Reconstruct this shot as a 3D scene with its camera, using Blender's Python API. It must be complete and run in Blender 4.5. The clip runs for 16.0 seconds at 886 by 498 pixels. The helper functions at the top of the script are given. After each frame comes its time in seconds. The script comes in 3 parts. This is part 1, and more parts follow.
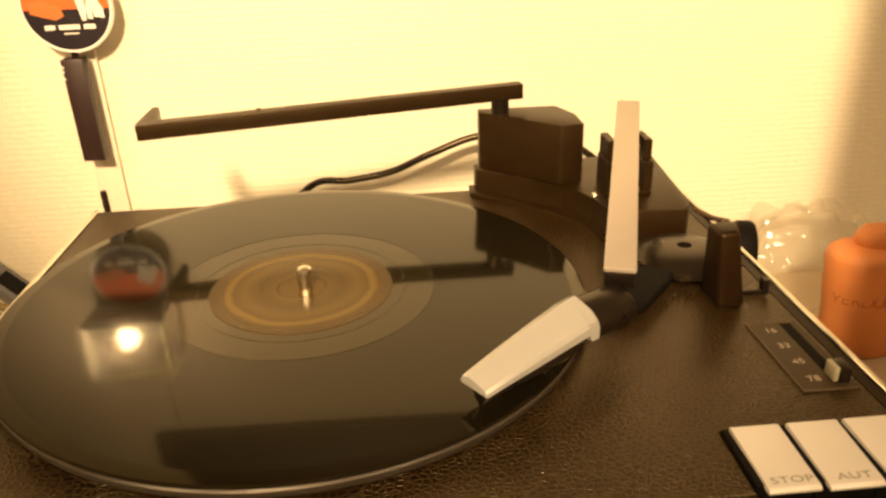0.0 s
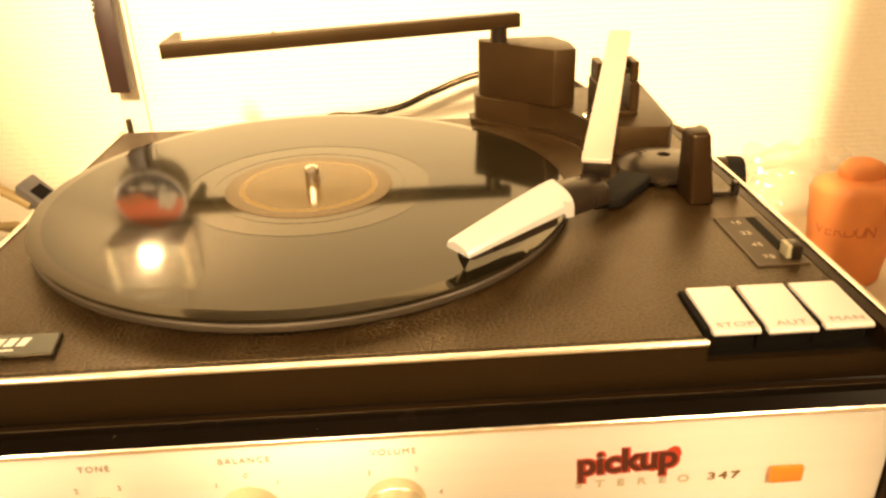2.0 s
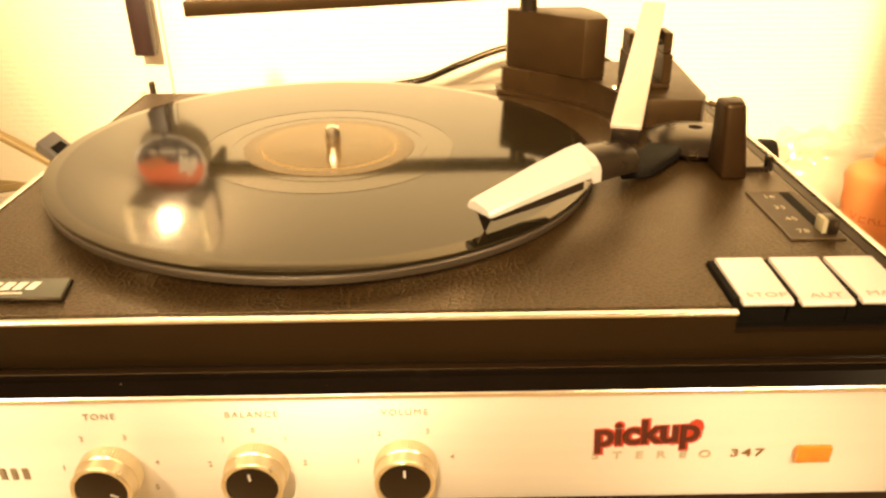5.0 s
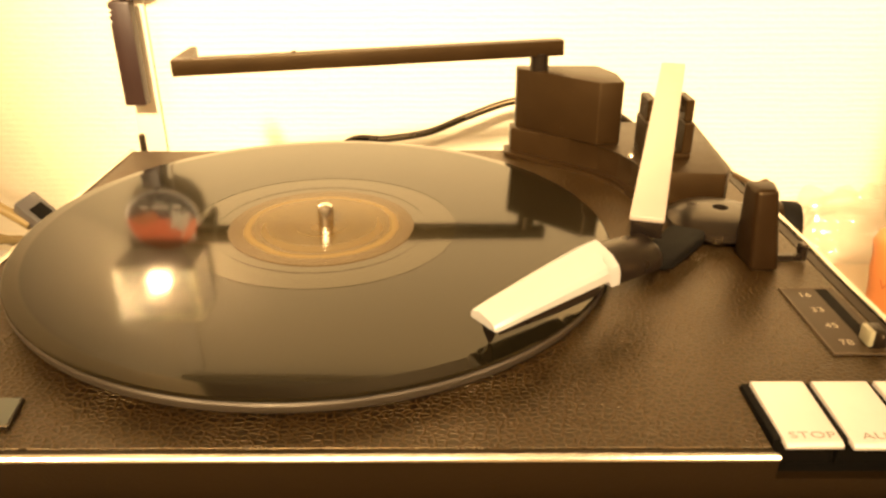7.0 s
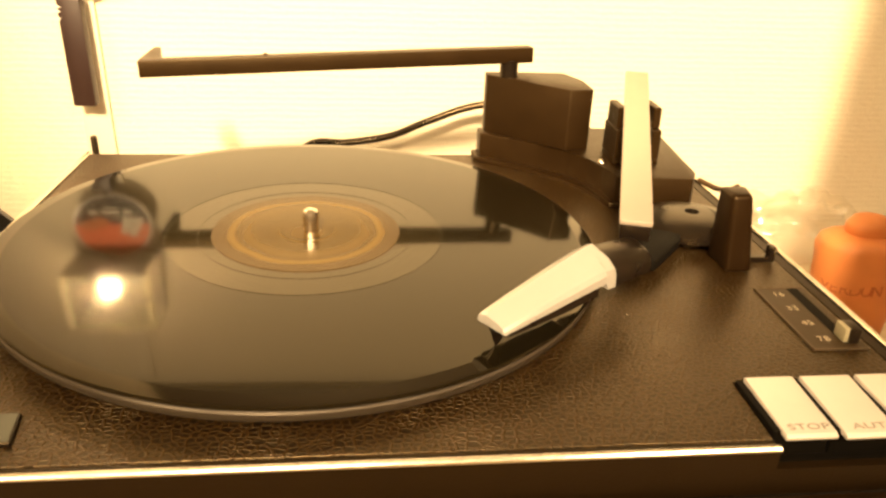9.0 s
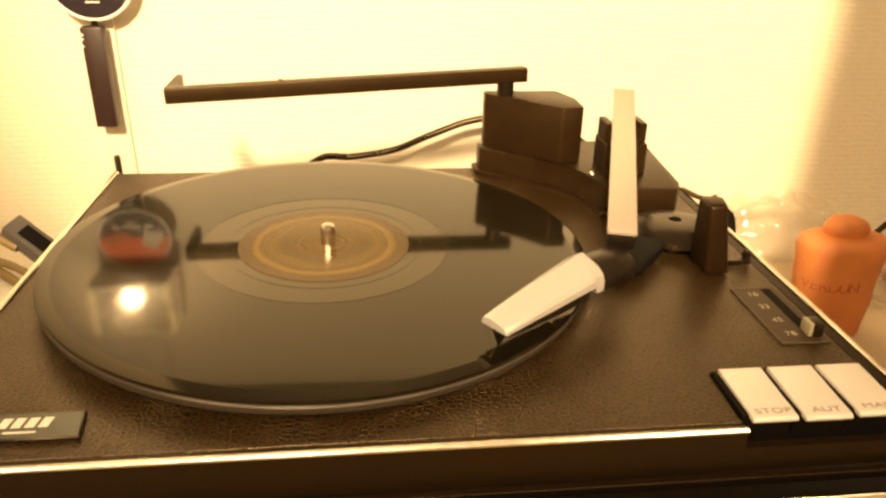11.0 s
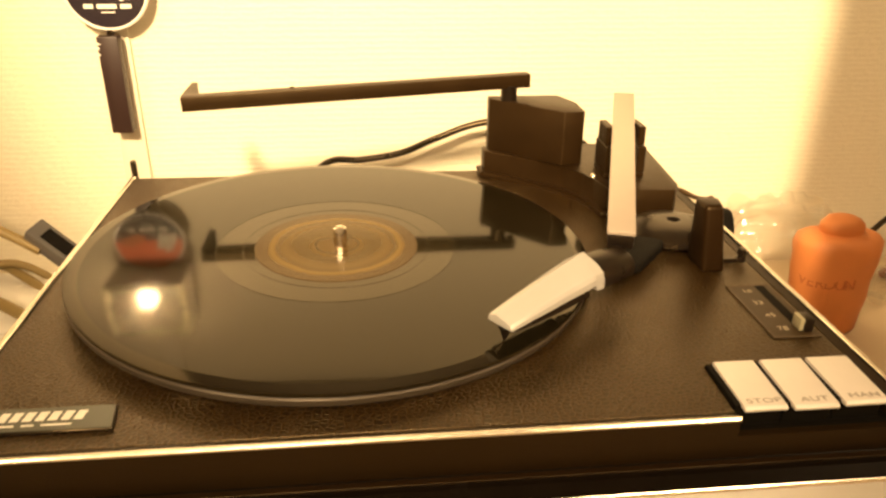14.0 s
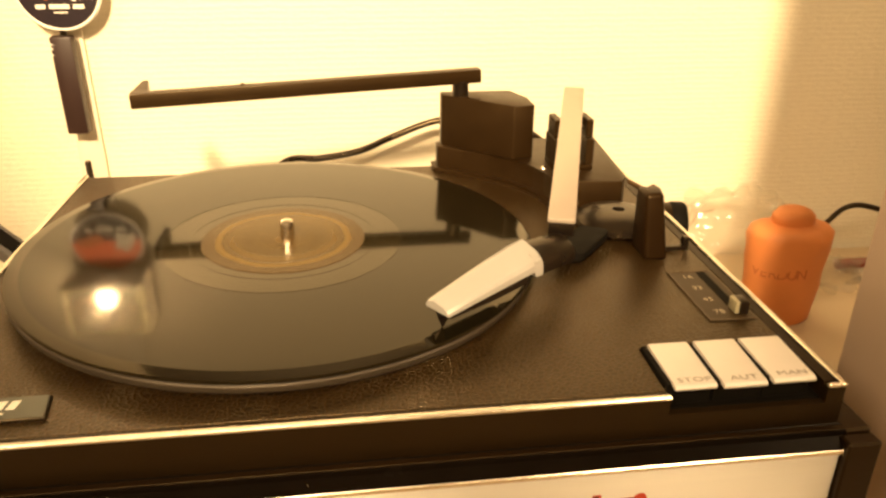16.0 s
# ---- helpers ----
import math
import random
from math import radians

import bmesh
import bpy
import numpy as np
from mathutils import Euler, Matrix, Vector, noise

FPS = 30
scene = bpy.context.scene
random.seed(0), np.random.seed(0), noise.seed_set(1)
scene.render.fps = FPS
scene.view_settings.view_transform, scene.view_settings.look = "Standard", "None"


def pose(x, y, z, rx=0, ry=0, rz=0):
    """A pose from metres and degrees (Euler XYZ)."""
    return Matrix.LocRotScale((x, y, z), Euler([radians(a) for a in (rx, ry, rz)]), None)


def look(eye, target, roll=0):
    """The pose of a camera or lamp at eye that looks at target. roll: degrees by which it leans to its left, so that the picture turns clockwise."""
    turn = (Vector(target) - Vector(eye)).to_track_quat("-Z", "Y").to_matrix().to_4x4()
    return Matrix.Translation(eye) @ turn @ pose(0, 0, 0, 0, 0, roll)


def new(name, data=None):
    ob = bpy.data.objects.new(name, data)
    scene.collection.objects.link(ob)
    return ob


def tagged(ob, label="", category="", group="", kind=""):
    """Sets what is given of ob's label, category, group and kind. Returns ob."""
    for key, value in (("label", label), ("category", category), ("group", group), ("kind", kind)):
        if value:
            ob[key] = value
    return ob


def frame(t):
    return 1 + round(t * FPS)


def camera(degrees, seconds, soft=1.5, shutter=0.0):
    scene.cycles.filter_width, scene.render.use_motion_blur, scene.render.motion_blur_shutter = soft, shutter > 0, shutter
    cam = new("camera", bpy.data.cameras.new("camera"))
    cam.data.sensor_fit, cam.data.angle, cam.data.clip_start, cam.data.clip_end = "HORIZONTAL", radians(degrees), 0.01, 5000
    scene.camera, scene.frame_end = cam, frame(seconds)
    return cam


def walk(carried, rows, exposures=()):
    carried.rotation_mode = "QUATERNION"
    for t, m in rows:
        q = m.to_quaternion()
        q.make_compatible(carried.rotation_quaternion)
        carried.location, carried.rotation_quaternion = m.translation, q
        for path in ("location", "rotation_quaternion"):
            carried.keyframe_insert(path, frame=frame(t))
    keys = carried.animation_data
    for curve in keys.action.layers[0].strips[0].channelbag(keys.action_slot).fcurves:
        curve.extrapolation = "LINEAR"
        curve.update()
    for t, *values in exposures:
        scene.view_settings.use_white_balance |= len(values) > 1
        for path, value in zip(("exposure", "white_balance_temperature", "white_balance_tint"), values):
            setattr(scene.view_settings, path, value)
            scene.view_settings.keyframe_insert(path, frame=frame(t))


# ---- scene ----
cam = camera(60.81, 16.0, 2.6, 0.4)
PATH = [
    (0, (0.04119, -0.30129, 0.16406), (0.1577, 1.5068, -0.6829), -2.09),
    (0.5, (0.03506, -0.30277, 0.15703), (0.1440, 1.4988, -0.7047), -1.63),
    (1, (0.03299, -0.30909, 0.14750), (0.1259, 1.4866, -0.7282), -1.34),
    (1.5, (0.04052, -0.32504, 0.14430), (0.1219, 1.4669, -0.7402), -1.40),
    (2, (0.04783, -0.34680, 0.14109), (0.1165, 1.4462, -0.7422), -1.92),
    (2.5, (0.04851, -0.35221, 0.13665), (0.1099, 1.4424, -0.7441), -1.60),
    (3, (0.04444, -0.35328, 0.12915), (0.0846, 1.4274, -0.7805), -1.36),
    (5.5, (0.05058, -0.33587, 0.12707), (0.0596, 1.4502, -0.7728), -0.50),
    (6, (0.05321, -0.32469, 0.13409), (0.0602, 1.4720, -0.7445), -0.28),
    (6.5, (0.05380, -0.31210, 0.13612), (0.0534, 1.4888, -0.7339), -0.40),
    (7, (0.05047, -0.30357, 0.14169), (0.0482, 1.5014, -0.7198), -0.20),
    (7.5, (0.03299, -0.30459, 0.14407), (0.0112, 1.4976, -0.7229), -0.39),
    (8, (0.02743, -0.30497, 0.14316), (0.0864, 1.4834, -0.7504), -0.16),
    (8.5, (0.02571, -0.30344, 0.14397), (0.1846, 1.4883, -0.7303), 1.61),
    (9, (0.02330, -0.30440, 0.14329), (0.2216, 1.4937, -0.7097), 2.10),
    (11.5, (0.01661, -0.33946, 0.16558), (0.2132, 1.4618, -0.6811), 0.83),
    (12, (0.01626, -0.34471, 0.16809), (0.2112, 1.4605, -0.6705), 0.60),
    (12.5, (0.01600, -0.34655, 0.16766), (0.2154, 1.4596, -0.6679), 0.80),
    (13, (0.01582, -0.34489, 0.16762), (0.2119, 1.4579, -0.6760), 0.87),
    (13.5, (0.01448, -0.34523, 0.16668), (0.2094, 1.4537, -0.6853), 0.90),
    (14, (0.01407, -0.34588, 0.16778), (0.2036, 1.4541, -0.6833), 0.60),
    (14.5, (0.01890, -0.34809, 0.17088), (0.2000, 1.4572, -0.6706), 0.51),
    (15, (0.02737, -0.35306, 0.16710), (0.2068, 1.4584, -0.6615), 0.27),
    (15.5, (0.03130, -0.35287, 0.16456), (0.2471, 1.4528, -0.6679), 0.26),
    (16, (0.03123, -0.35391, 0.16236), (0.2676, 1.4479, -0.6728), 0.39),
]
walk(cam, [(t, look(eye, target, roll)) for t, eye, target, roll in PATH],
     [(0, -0.42), (0.5, -0.28), (1.5, 0.32), (3, 0.60), (5.5, 0.58), (7, 0.48), (8, 0.38), (9, 0.30), (11.5, -0.02), (16, -0.06)])

# world and lights
world = bpy.data.worlds.new("world")
scene.world = world
world.use_nodes = True
world.node_tree.nodes["Background"].inputs[0].default_value = (1.0, 0.74, 0.42, 1)
world.node_tree.nodes["Background"].inputs[1].default_value = 0.02


def area_lamp(name, eye, target, size, watts, colour):
    data = bpy.data.lights.new(name, "AREA")
    data.shape, data.size, data.energy, data.color = "DISK", size, watts, colour
    ob = new(name, data)
    ob.matrix_world = look(eye, target)
    return ob


WARM = (1.0, 0.69, 0.355)


def round_lamp(name, kind, eye, target, radius, watts, cone=0.0, blend=0.2):
    data = bpy.data.lights.new(name, kind)
    data.shadow_soft_size, data.energy, data.color = radius, watts, WARM
    if kind == "SPOT":
        data.spot_size, data.spot_blend = radians(cone), blend
    ob = new(name, data)
    ob.matrix_world = look(eye, target)
    return ob


round_lamp("room_lamp_light", "SPOT", (-0.22, -1.30, 1.00), (0.080, 0.245, 0.138), 0.09, 412, 25.0, 0.50)
# two unseen fills added in front, right and left, to lift deck and panel
area_lamp("fill_light", (0.66, -1.05, 0.92), (0.05, -0.10, -0.05), 0.34, 7.5, WARM)
area_lamp("fill_light", (-0.95, -1.05, 0.98), (-0.05, -0.10, -0.05), 0.34, 13, WARM)
# weak unseen spot added from the right for highlights on the deck
round_lamp("highlight_spot_light", "SPOT", (0.62, -0.25, 0.62), (0.05, 0.05, 0.0), 0.04, 4, 70, 0.2)


# materials
def material(name, colour, rough=0.5, metal=0.0, grain=0.12, scale=60.0, bump=0.05, bump_scale=900.0, spec=0.5, stretch=(1, 1, 1), rough_var=0.08):
    m = bpy.data.materials.new(name)
    m.use_nodes = True
    n, l = m.node_tree.nodes, m.node_tree.links
    b = n["Principled BSDF"]
    b.inputs["Metallic"].default_value = metal
    b.inputs["Specular IOR Level"].default_value = spec
    co = n.new("ShaderNodeTexCoord")
    mp = n.new("ShaderNodeMapping")
    mp.inputs["Scale"].default_value = stretch
    l.new(co.outputs["Object"], mp.inputs["Vector"])
    big = n.new("ShaderNodeTexNoise")
    big.inputs["Scale"].default_value = scale
    big.inputs["Detail"].default_value = 6
    l.new(mp.outputs[0], big.inputs["Vector"])
    ramp = n.new("ShaderNodeMix")
    ramp.data_type = "RGBA"
    lo = [c * (1 - grain) for c in colour]
    hi = [min(1, c * (1 + grain)) for c in colour]
    ramp.inputs[6].default_value = (*lo, 1)
    ramp.inputs[7].default_value = (*hi, 1)
    l.new(big.outputs["Fac"], ramp.inputs[0])
    l.new(ramp.outputs[2], b.inputs["Base Color"])
    mr = n.new("ShaderNodeMapRange")
    mr.inputs["To Min"].default_value = max(0.02, rough - rough_var)
    mr.inputs["To Max"].default_value = min(1, rough + rough_var)
    l.new(big.outputs["Fac"], mr.inputs["Value"])
    l.new(mr.outputs[0], b.inputs["Roughness"])
    if bump:
        fine = n.new("ShaderNodeTexNoise")
        fine.inputs["Scale"].default_value = bump_scale
        fine.inputs["Detail"].default_value = 3
        l.new(mp.outputs[0], fine.inputs["Vector"])
        bp = n.new("ShaderNodeBump")
        bp.inputs["Strength"].default_value = bump
        bp.inputs["Distance"].default_value = 0.001
        l.new(fine.outputs["Fac"], bp.inputs["Height"])
        l.new(bp.outputs[0], b.inputs["Normal"])
    return m


def leatherette():
    """Embossed grain: pits of uneven size, their shade put into the colour, in a net of raised, lighter ridges."""
    m = material("leatherette", (0.032, 0.0160, 0.0040), 0.38, grain=0.35, scale=70, bump=0, spec=0.8)
    n, l = m.node_tree.nodes, m.node_tree.links
    b = n["Principled BSDF"]
    co = n.new("ShaderNodeTexCoord")
    warp = n.new("ShaderNodeTexNoise")
    warp.inputs["Scale"].default_value = 420
    warp.inputs["Detail"].default_value = 2
    add = n.new("ShaderNodeMix")
    add.data_type = "VECTOR"
    add.inputs[0].default_value = 0.0008
    l.new(co.outputs["Object"], warp.inputs["Vector"])
    l.new(co.outputs["Object"], add.inputs[4])
    l.new(warp.outputs["Color"], add.inputs[5])
    longer = n.new("ShaderNodeMapping")
    longer.inputs["Scale"].default_value = (0.80, 1.1, 1)
    l.new(add.outputs[1], longer.inputs["Vector"])
    cells = n.new("ShaderNodeTexVoronoi")
    cells.voronoi_dimensions = "2D"
    cells.feature = "DISTANCE_TO_EDGE"
    cells.inputs["Scale"].default_value = 455
    l.new(longer.outputs[0], cells.inputs["Vector"])
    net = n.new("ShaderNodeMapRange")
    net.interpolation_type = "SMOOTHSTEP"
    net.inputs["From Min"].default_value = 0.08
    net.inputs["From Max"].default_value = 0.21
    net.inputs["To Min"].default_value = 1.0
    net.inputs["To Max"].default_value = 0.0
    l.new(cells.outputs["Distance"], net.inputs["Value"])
    # grain is worn flatter in broad patches
    worn = n.new("ShaderNodeTexNoise")
    worn.inputs["Scale"].default_value = 22
    worn.inputs["Detail"].default_value = 2
    l.new(co.outputs["Object"], worn.inputs["Vector"])
    deep = n.new("ShaderNodeMapRange")
    deep.inputs["From Min"].default_value = 0.35
    deep.inputs["From Max"].default_value = 0.65
    deep.inputs["To Min"].default_value = 0.40
    deep.inputs["To Max"].default_value = 0.85
    l.new(worn.outputs["Fac"], deep.inputs["Value"])
    bp = n.new("ShaderNodeBump")
    bp.inputs["Distance"].default_value = 0.0005
    l.new(deep.outputs[0], bp.inputs["Strength"])
    l.new(net.outputs[0], bp.inputs["Height"])
    l.new(bp.outputs[0], b.inputs["Normal"])
    # pit shade painted into the base colour: near black between the brown ridges
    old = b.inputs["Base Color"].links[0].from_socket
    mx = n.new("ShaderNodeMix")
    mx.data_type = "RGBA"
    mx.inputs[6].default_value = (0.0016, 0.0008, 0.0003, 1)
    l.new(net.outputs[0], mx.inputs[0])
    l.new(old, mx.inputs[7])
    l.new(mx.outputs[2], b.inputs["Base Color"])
    return m


def wallpaper():
    m = material("woven_wallpaper", (0.80, 0.74, 0.60), 0.75, grain=0.03, scale=14, bump=0, spec=0.25)
    n, l = m.node_tree.nodes, m.node_tree.links
    b = n["Principled BSDF"]
    co = n.new("ShaderNodeTexCoord")
    sep = n.new("ShaderNodeSeparateXYZ")
    com = n.new("ShaderNodeCombineXYZ")
    wob = n.new("ShaderNodeTexNoise")
    wob.inputs["Scale"].default_value = 60
    l.new(co.outputs["Object"], wob.inputs["Vector"])
    l.new(co.outputs["Object"], sep.inputs[0])
    shift = n.new("ShaderNodeMath")
    shift.operation = "MULTIPLY_ADD"
    shift.inputs[1].default_value = 0.002
    l.new(wob.outputs["Fac"], shift.inputs[0])
    l.new(sep.outputs["Z"], shift.inputs[2])
    l.new(sep.outputs["X"], com.inputs["X"])
    l.new(shift.outputs[0], com.inputs["Y"])
    wave = n.new("ShaderNodeTexWave")
    wave.bands_direction = "Y"
    wave.inputs["Scale"].default_value = 1.0 / (0.0043 * 3.1831)
    wave.inputs["Distortion"].default_value = 0.6
    wave.inputs["Detail"].default_value = 1.0
    wave.inputs["Detail Scale"].default_value = 90
    l.new(com.outputs[0], wave.inputs["Vector"])
    dash = n.new("ShaderNodeMapping")
    dash.inputs["Scale"].default_value = (1, 1, 2.6)
    l.new(co.outputs["Object"], dash.inputs["Vector"])
    fine = n.new("ShaderNodeTexNoise")
    fine.inputs["Scale"].default_value = 130
    fine.inputs["Detail"].default_value = 2
    l.new(dash.outputs[0], fine.inputs["Vector"])
    mix = n.new("ShaderNodeMath")
    mix.operation = "MULTIPLY_ADD"
    mix.inputs[1].default_value = 3.2
    l.new(fine.outputs["Fac"], mix.inputs[0])
    l.new(wave.outputs["Fac"], mix.inputs[2])
    bp = n.new("ShaderNodeBump")
    bp.inputs["Strength"].default_value = 0.25
    bp.inputs["Distance"].default_value = 0.0009
    l.new(mix.outputs[0], bp.inputs["Height"])
    l.new(bp.outputs[0], b.inputs["Normal"])
    return m


def rings(name, stops, roughs, metal=0.0, wobble=0.0, spec=0.5, glosses=()):
    """A disc whose colour and gloss change with the distance from its middle: stops of (radius, colour), roughs of (radius, roughness)."""
    m = bpy.data.materials.new(name)
    m.use_nodes = True
    n, l = m.node_tree.nodes, m.node_tree.links
    b = n["Principled BSDF"]
    b.inputs["Metallic"].default_value = metal
    b.inputs["Specular IOR Level"].default_value = spec
    co = n.new("ShaderNodeTexCoord")
    mp = n.new("ShaderNodeMapping")
    mp.inputs["Scale"].default_value = (1, 1, 0)
    l.new(co.outputs["Object"], mp.inputs["Vector"])
    ln = n.new("ShaderNodeVectorMath")
    ln.operation = "LENGTH"
    l.new(mp.outputs[0], ln.inputs[0])
    span = 0.13
    dv = n.new("ShaderNodeMath")
    dv.operation = "DIVIDE"
    dv.inputs[1].default_value = span
    l.new(ln.outputs["Value"], dv.inputs[0])
    noise_tex = n.new("ShaderNodeTexNoise")
    noise_tex.inputs["Scale"].default_value = 70
    noise_tex.inputs["Detail"].default_value = 5
    l.new(co.outputs["Object"], noise_tex.inputs["Vector"])
    ma = n.new("ShaderNodeMath")
    ma.operation = "MULTIPLY_ADD"
    ma.inputs[1].default_value = wobble
    l.new(noise_tex.outputs["Fac"], ma.inputs[0])
    l.new(dv.outputs[0], ma.inputs[2])
    for key, table in (("Base Color", stops), ("Roughness", [(r, (v, v, v)) for r, v in roughs]), ("Specular IOR Level", [(r, (v, v, v)) for r, v in glosses])):
        if not table:
            continue
        cr = n.new("ShaderNodeValToRGB")
        e = cr.color_ramp.elements
        for i, (r, c) in enumerate(table):
            el = e[i] if i < 2 else e.new(min(1, r / span))
            el.position = min(1, r / span)
            el.color = (*c, 1)
        l.new((ma if key == "Base Color" else dv).outputs[0], cr.inputs[0])
        l.new(cr.outputs[0], b.inputs[key])
    return m


def clear_film(name, tint, clear, rough, gloss=0.55):
    m = bpy.data.materials.new(name)
    m.use_nodes = True
    n, l = m.node_tree.nodes, m.node_tree.links
    n.remove(n["Principled BSDF"])
    tr = n.new("ShaderNodeBsdfTransparent")
    gl = n.new("ShaderNodeBsdfGlossy")
    df = n.new("ShaderNodeBsdfTranslucent")
    gl.inputs["Roughness"].default_value = rough
    gl.inputs["Color"].default_value = (0.9, 0.9, 0.9, 1)
    df.inputs["Color"].default_value = (*tint, 1)
    a = n.new("ShaderNodeMixShader")
    a.inputs[0].default_value = gloss
    l.new(df.outputs[0], a.inputs[1])
    l.new(gl.outputs[0], a.inputs[2])
    c = n.new("ShaderNodeMixShader")
    c.inputs[0].default_value = 1 - clear
    l.new(tr.outputs[0], c.inputs[1])
    l.new(a.outputs[0], c.inputs[2])
    l.new(c.outputs[0], n["Material Output"].inputs["Surface"])
    return m


LEATHER = leatherette()
WALL = wallpaper()
PLASTIC = material("dark_plastic", (0.0145, 0.0074, 0.0025), 0.42, grain=0.3, scale=60, bump=0.14, bump_scale=1300, spec=0.36)
SMOOTH = material("smooth_dark_plastic", (0.0115, 0.0056, 0.0020), 0.40, grain=0.25, scale=60, bump=0.06, spec=0.22)
BLACK = material("black_plastic", (0.007, 0.005, 0.004), 0.30, grain=0.2, scale=80, bump=0.03)
GLOSS = material("glossy_black_strip", (0.0060, 0.0040, 0.0026), 0.24, grain=0.2, scale=60, bump=0.02, spec=0.04)
CASING = material("brown_casing_plastic", (0.010, 0.0052, 0.0016), 0.42, grain=0.22, scale=45, bump=0.08, bump_scale=1100, spec=0.32)
MATTE = material("matte_black", (0.004, 0.003, 0.002), 0.7, grain=0.2, bump=0.05, spec=0.12)
CHROME = material("polished_trim", (0.86, 0.80, 0.70), 0.22, 1.0, grain=0.06, scale=200, bump=0.02)
SILVER = material("silver_lacquer", (0.47, 0.46, 0.45), 0.36, 0.35, grain=0.03, scale=150, bump=0.03)
ARM = material("satin_arm_metal", (0.44, 0.38, 0.33), 0.42, 0.45, grain=0.04, scale=90, bump=0.02)
BUTTON = material("aluminium_key", (0.72, 0.68, 0.65), 0.42, 0.3, grain=0.05, scale=120, bump=0.04)
BRUSHED = material("brushed_aluminium", (0.95, 0.93, 0.90), 0.52, 0.78, grain=0.05, scale=60, bump=0.05, bump_scale=700, stretch=(0.06, 1, 3.0))
# brushed along the panel: reflections spread upright
BT = BRUSHED.node_tree.nodes.new("ShaderNodeTangent")
BT.direction_type, BT.axis = "RADIAL", "Z"
BRUSHED.node_tree.links.new(BT.outputs[0], BRUSHED.node_tree.nodes["Principled BSDF"].inputs["Tangent"])
BRUSHED.node_tree.nodes["Principled BSDF"].inputs["Anisotropic"].default_value = 0.95
BRUSHED.node_tree.nodes["Principled BSDF"].inputs["Anisotropic Rotation"].default_value = 0.25
KNOB = material("pale_gold_metal", (0.82, 0.72, 0.50), 0.30, 0.85, grain=0.05, scale=200, bump=0.03)
INK = material("printed_ink", (0.36, 0.30, 0.22), 0.6, grain=0.1, bump=0)
WHITE_INK = material("white_print", (0.74, 0.72, 0.66), 0.6, grain=0.05, bump=0)
RED = material("red_print", (0.55, 0.055, 0.025), 0.45, grain=0.08, bump=0)
ORANGE_RED = material("orange_red_print", (0.75, 0.13, 0.03), 0.4, grain=0.1, scale=120, bump=0)
TERRACOTTA = material("terracotta", (0.68, 0.245, 0.075), 0.55, grain=0.13, scale=45, bump=0.25, bump_scale=420)
TABLETOP = material("cream_laminate", (0.64, 0.52, 0.36), 0.45, grain=0.05, scale=20, bump=0.03)
WOOD = material("pale_wood", (0.66, 0.54, 0.36), 0.5, grain=0.22, scale=24, bump=0.1, bump_scale=300, stretch=(0.4, 6, 1))
PAINT = material("room_paint", (0.72, 0.64, 0.50), 0.8, grain=0.05, scale=5, bump=0.02)
CEIL = material("ceiling_paint", (0.78, 0.74, 0.66), 0.85, grain=0.04, scale=5, bump=0.02)
TRUNK = material("white_duct_plastic", (0.79, 0.73, 0.61), 0.45, grain=0.04, scale=30, bump=0.03)
HANDLE = material("dark_handle_wood", (0.022, 0.009, 0.008), 0.45, grain=0.3, scale=50, bump=0.1, stretch=(4, 4, 0.6))
ENAMEL = material("white_enamel", (0.80, 0.78, 0.74), 0.25, grain=0.03, bump=0.02)
BEIGE = material("beige_cable_sheath", (0.24, 0.17, 0.062), 0.5, grain=0.15, scale=80, bump=0.03)
GREY = material("grey_plastic", (0.085, 0.078, 0.076), 0.45, grain=0.1, bump=0.05)
POST = material("greige_laminate", (0.55, 0.43, 0.35), 0.6, grain=0.06, scale=12, bump=0.04)
FILM = clear_film("clear_crumpled_film", (0.86, 0.80, 0.68), 0.84, 0.20, 0.38)
CASE = clear_film("clear_case_plastic", (0.8, 0.72, 0.6), 0.74, 0.06)
AMBER = material("amber_lens", (0.80, 0.25, 0.02), 0.2, grain=0.2, scale=200, bump=0.1)
AMBER.node_tree.nodes["Principled BSDF"].inputs["Emission Color"].default_value = (1.0, 0.42, 0.05, 1)
AMBER.node_tree.nodes["Principled BSDF"].inputs["Emission Strength"].default_value = 0.12
VINYL = rings("shellac_record", [(0, (0.015, 0.0110, 0.0044)), (0.0580, (0.013, 0.0098, 0.0040)), (0.0592, (0.0070, 0.0054, 0.0024)), (0.1185, (0.0070, 0.0054, 0.0024)), (0.1192, (0.0060, 0.0046, 0.0022))],
              [(0, 0.09), (0.058, 0.09), (0.0592, 0.10), (0.1182, 0.10), (0.1192, 0.10)], spec=0.6, glosses=[(0, 0.27), (0.058, 0.27), (0.0592, 0.16), (0.1182, 0.16), (0.1192, 0.42)])
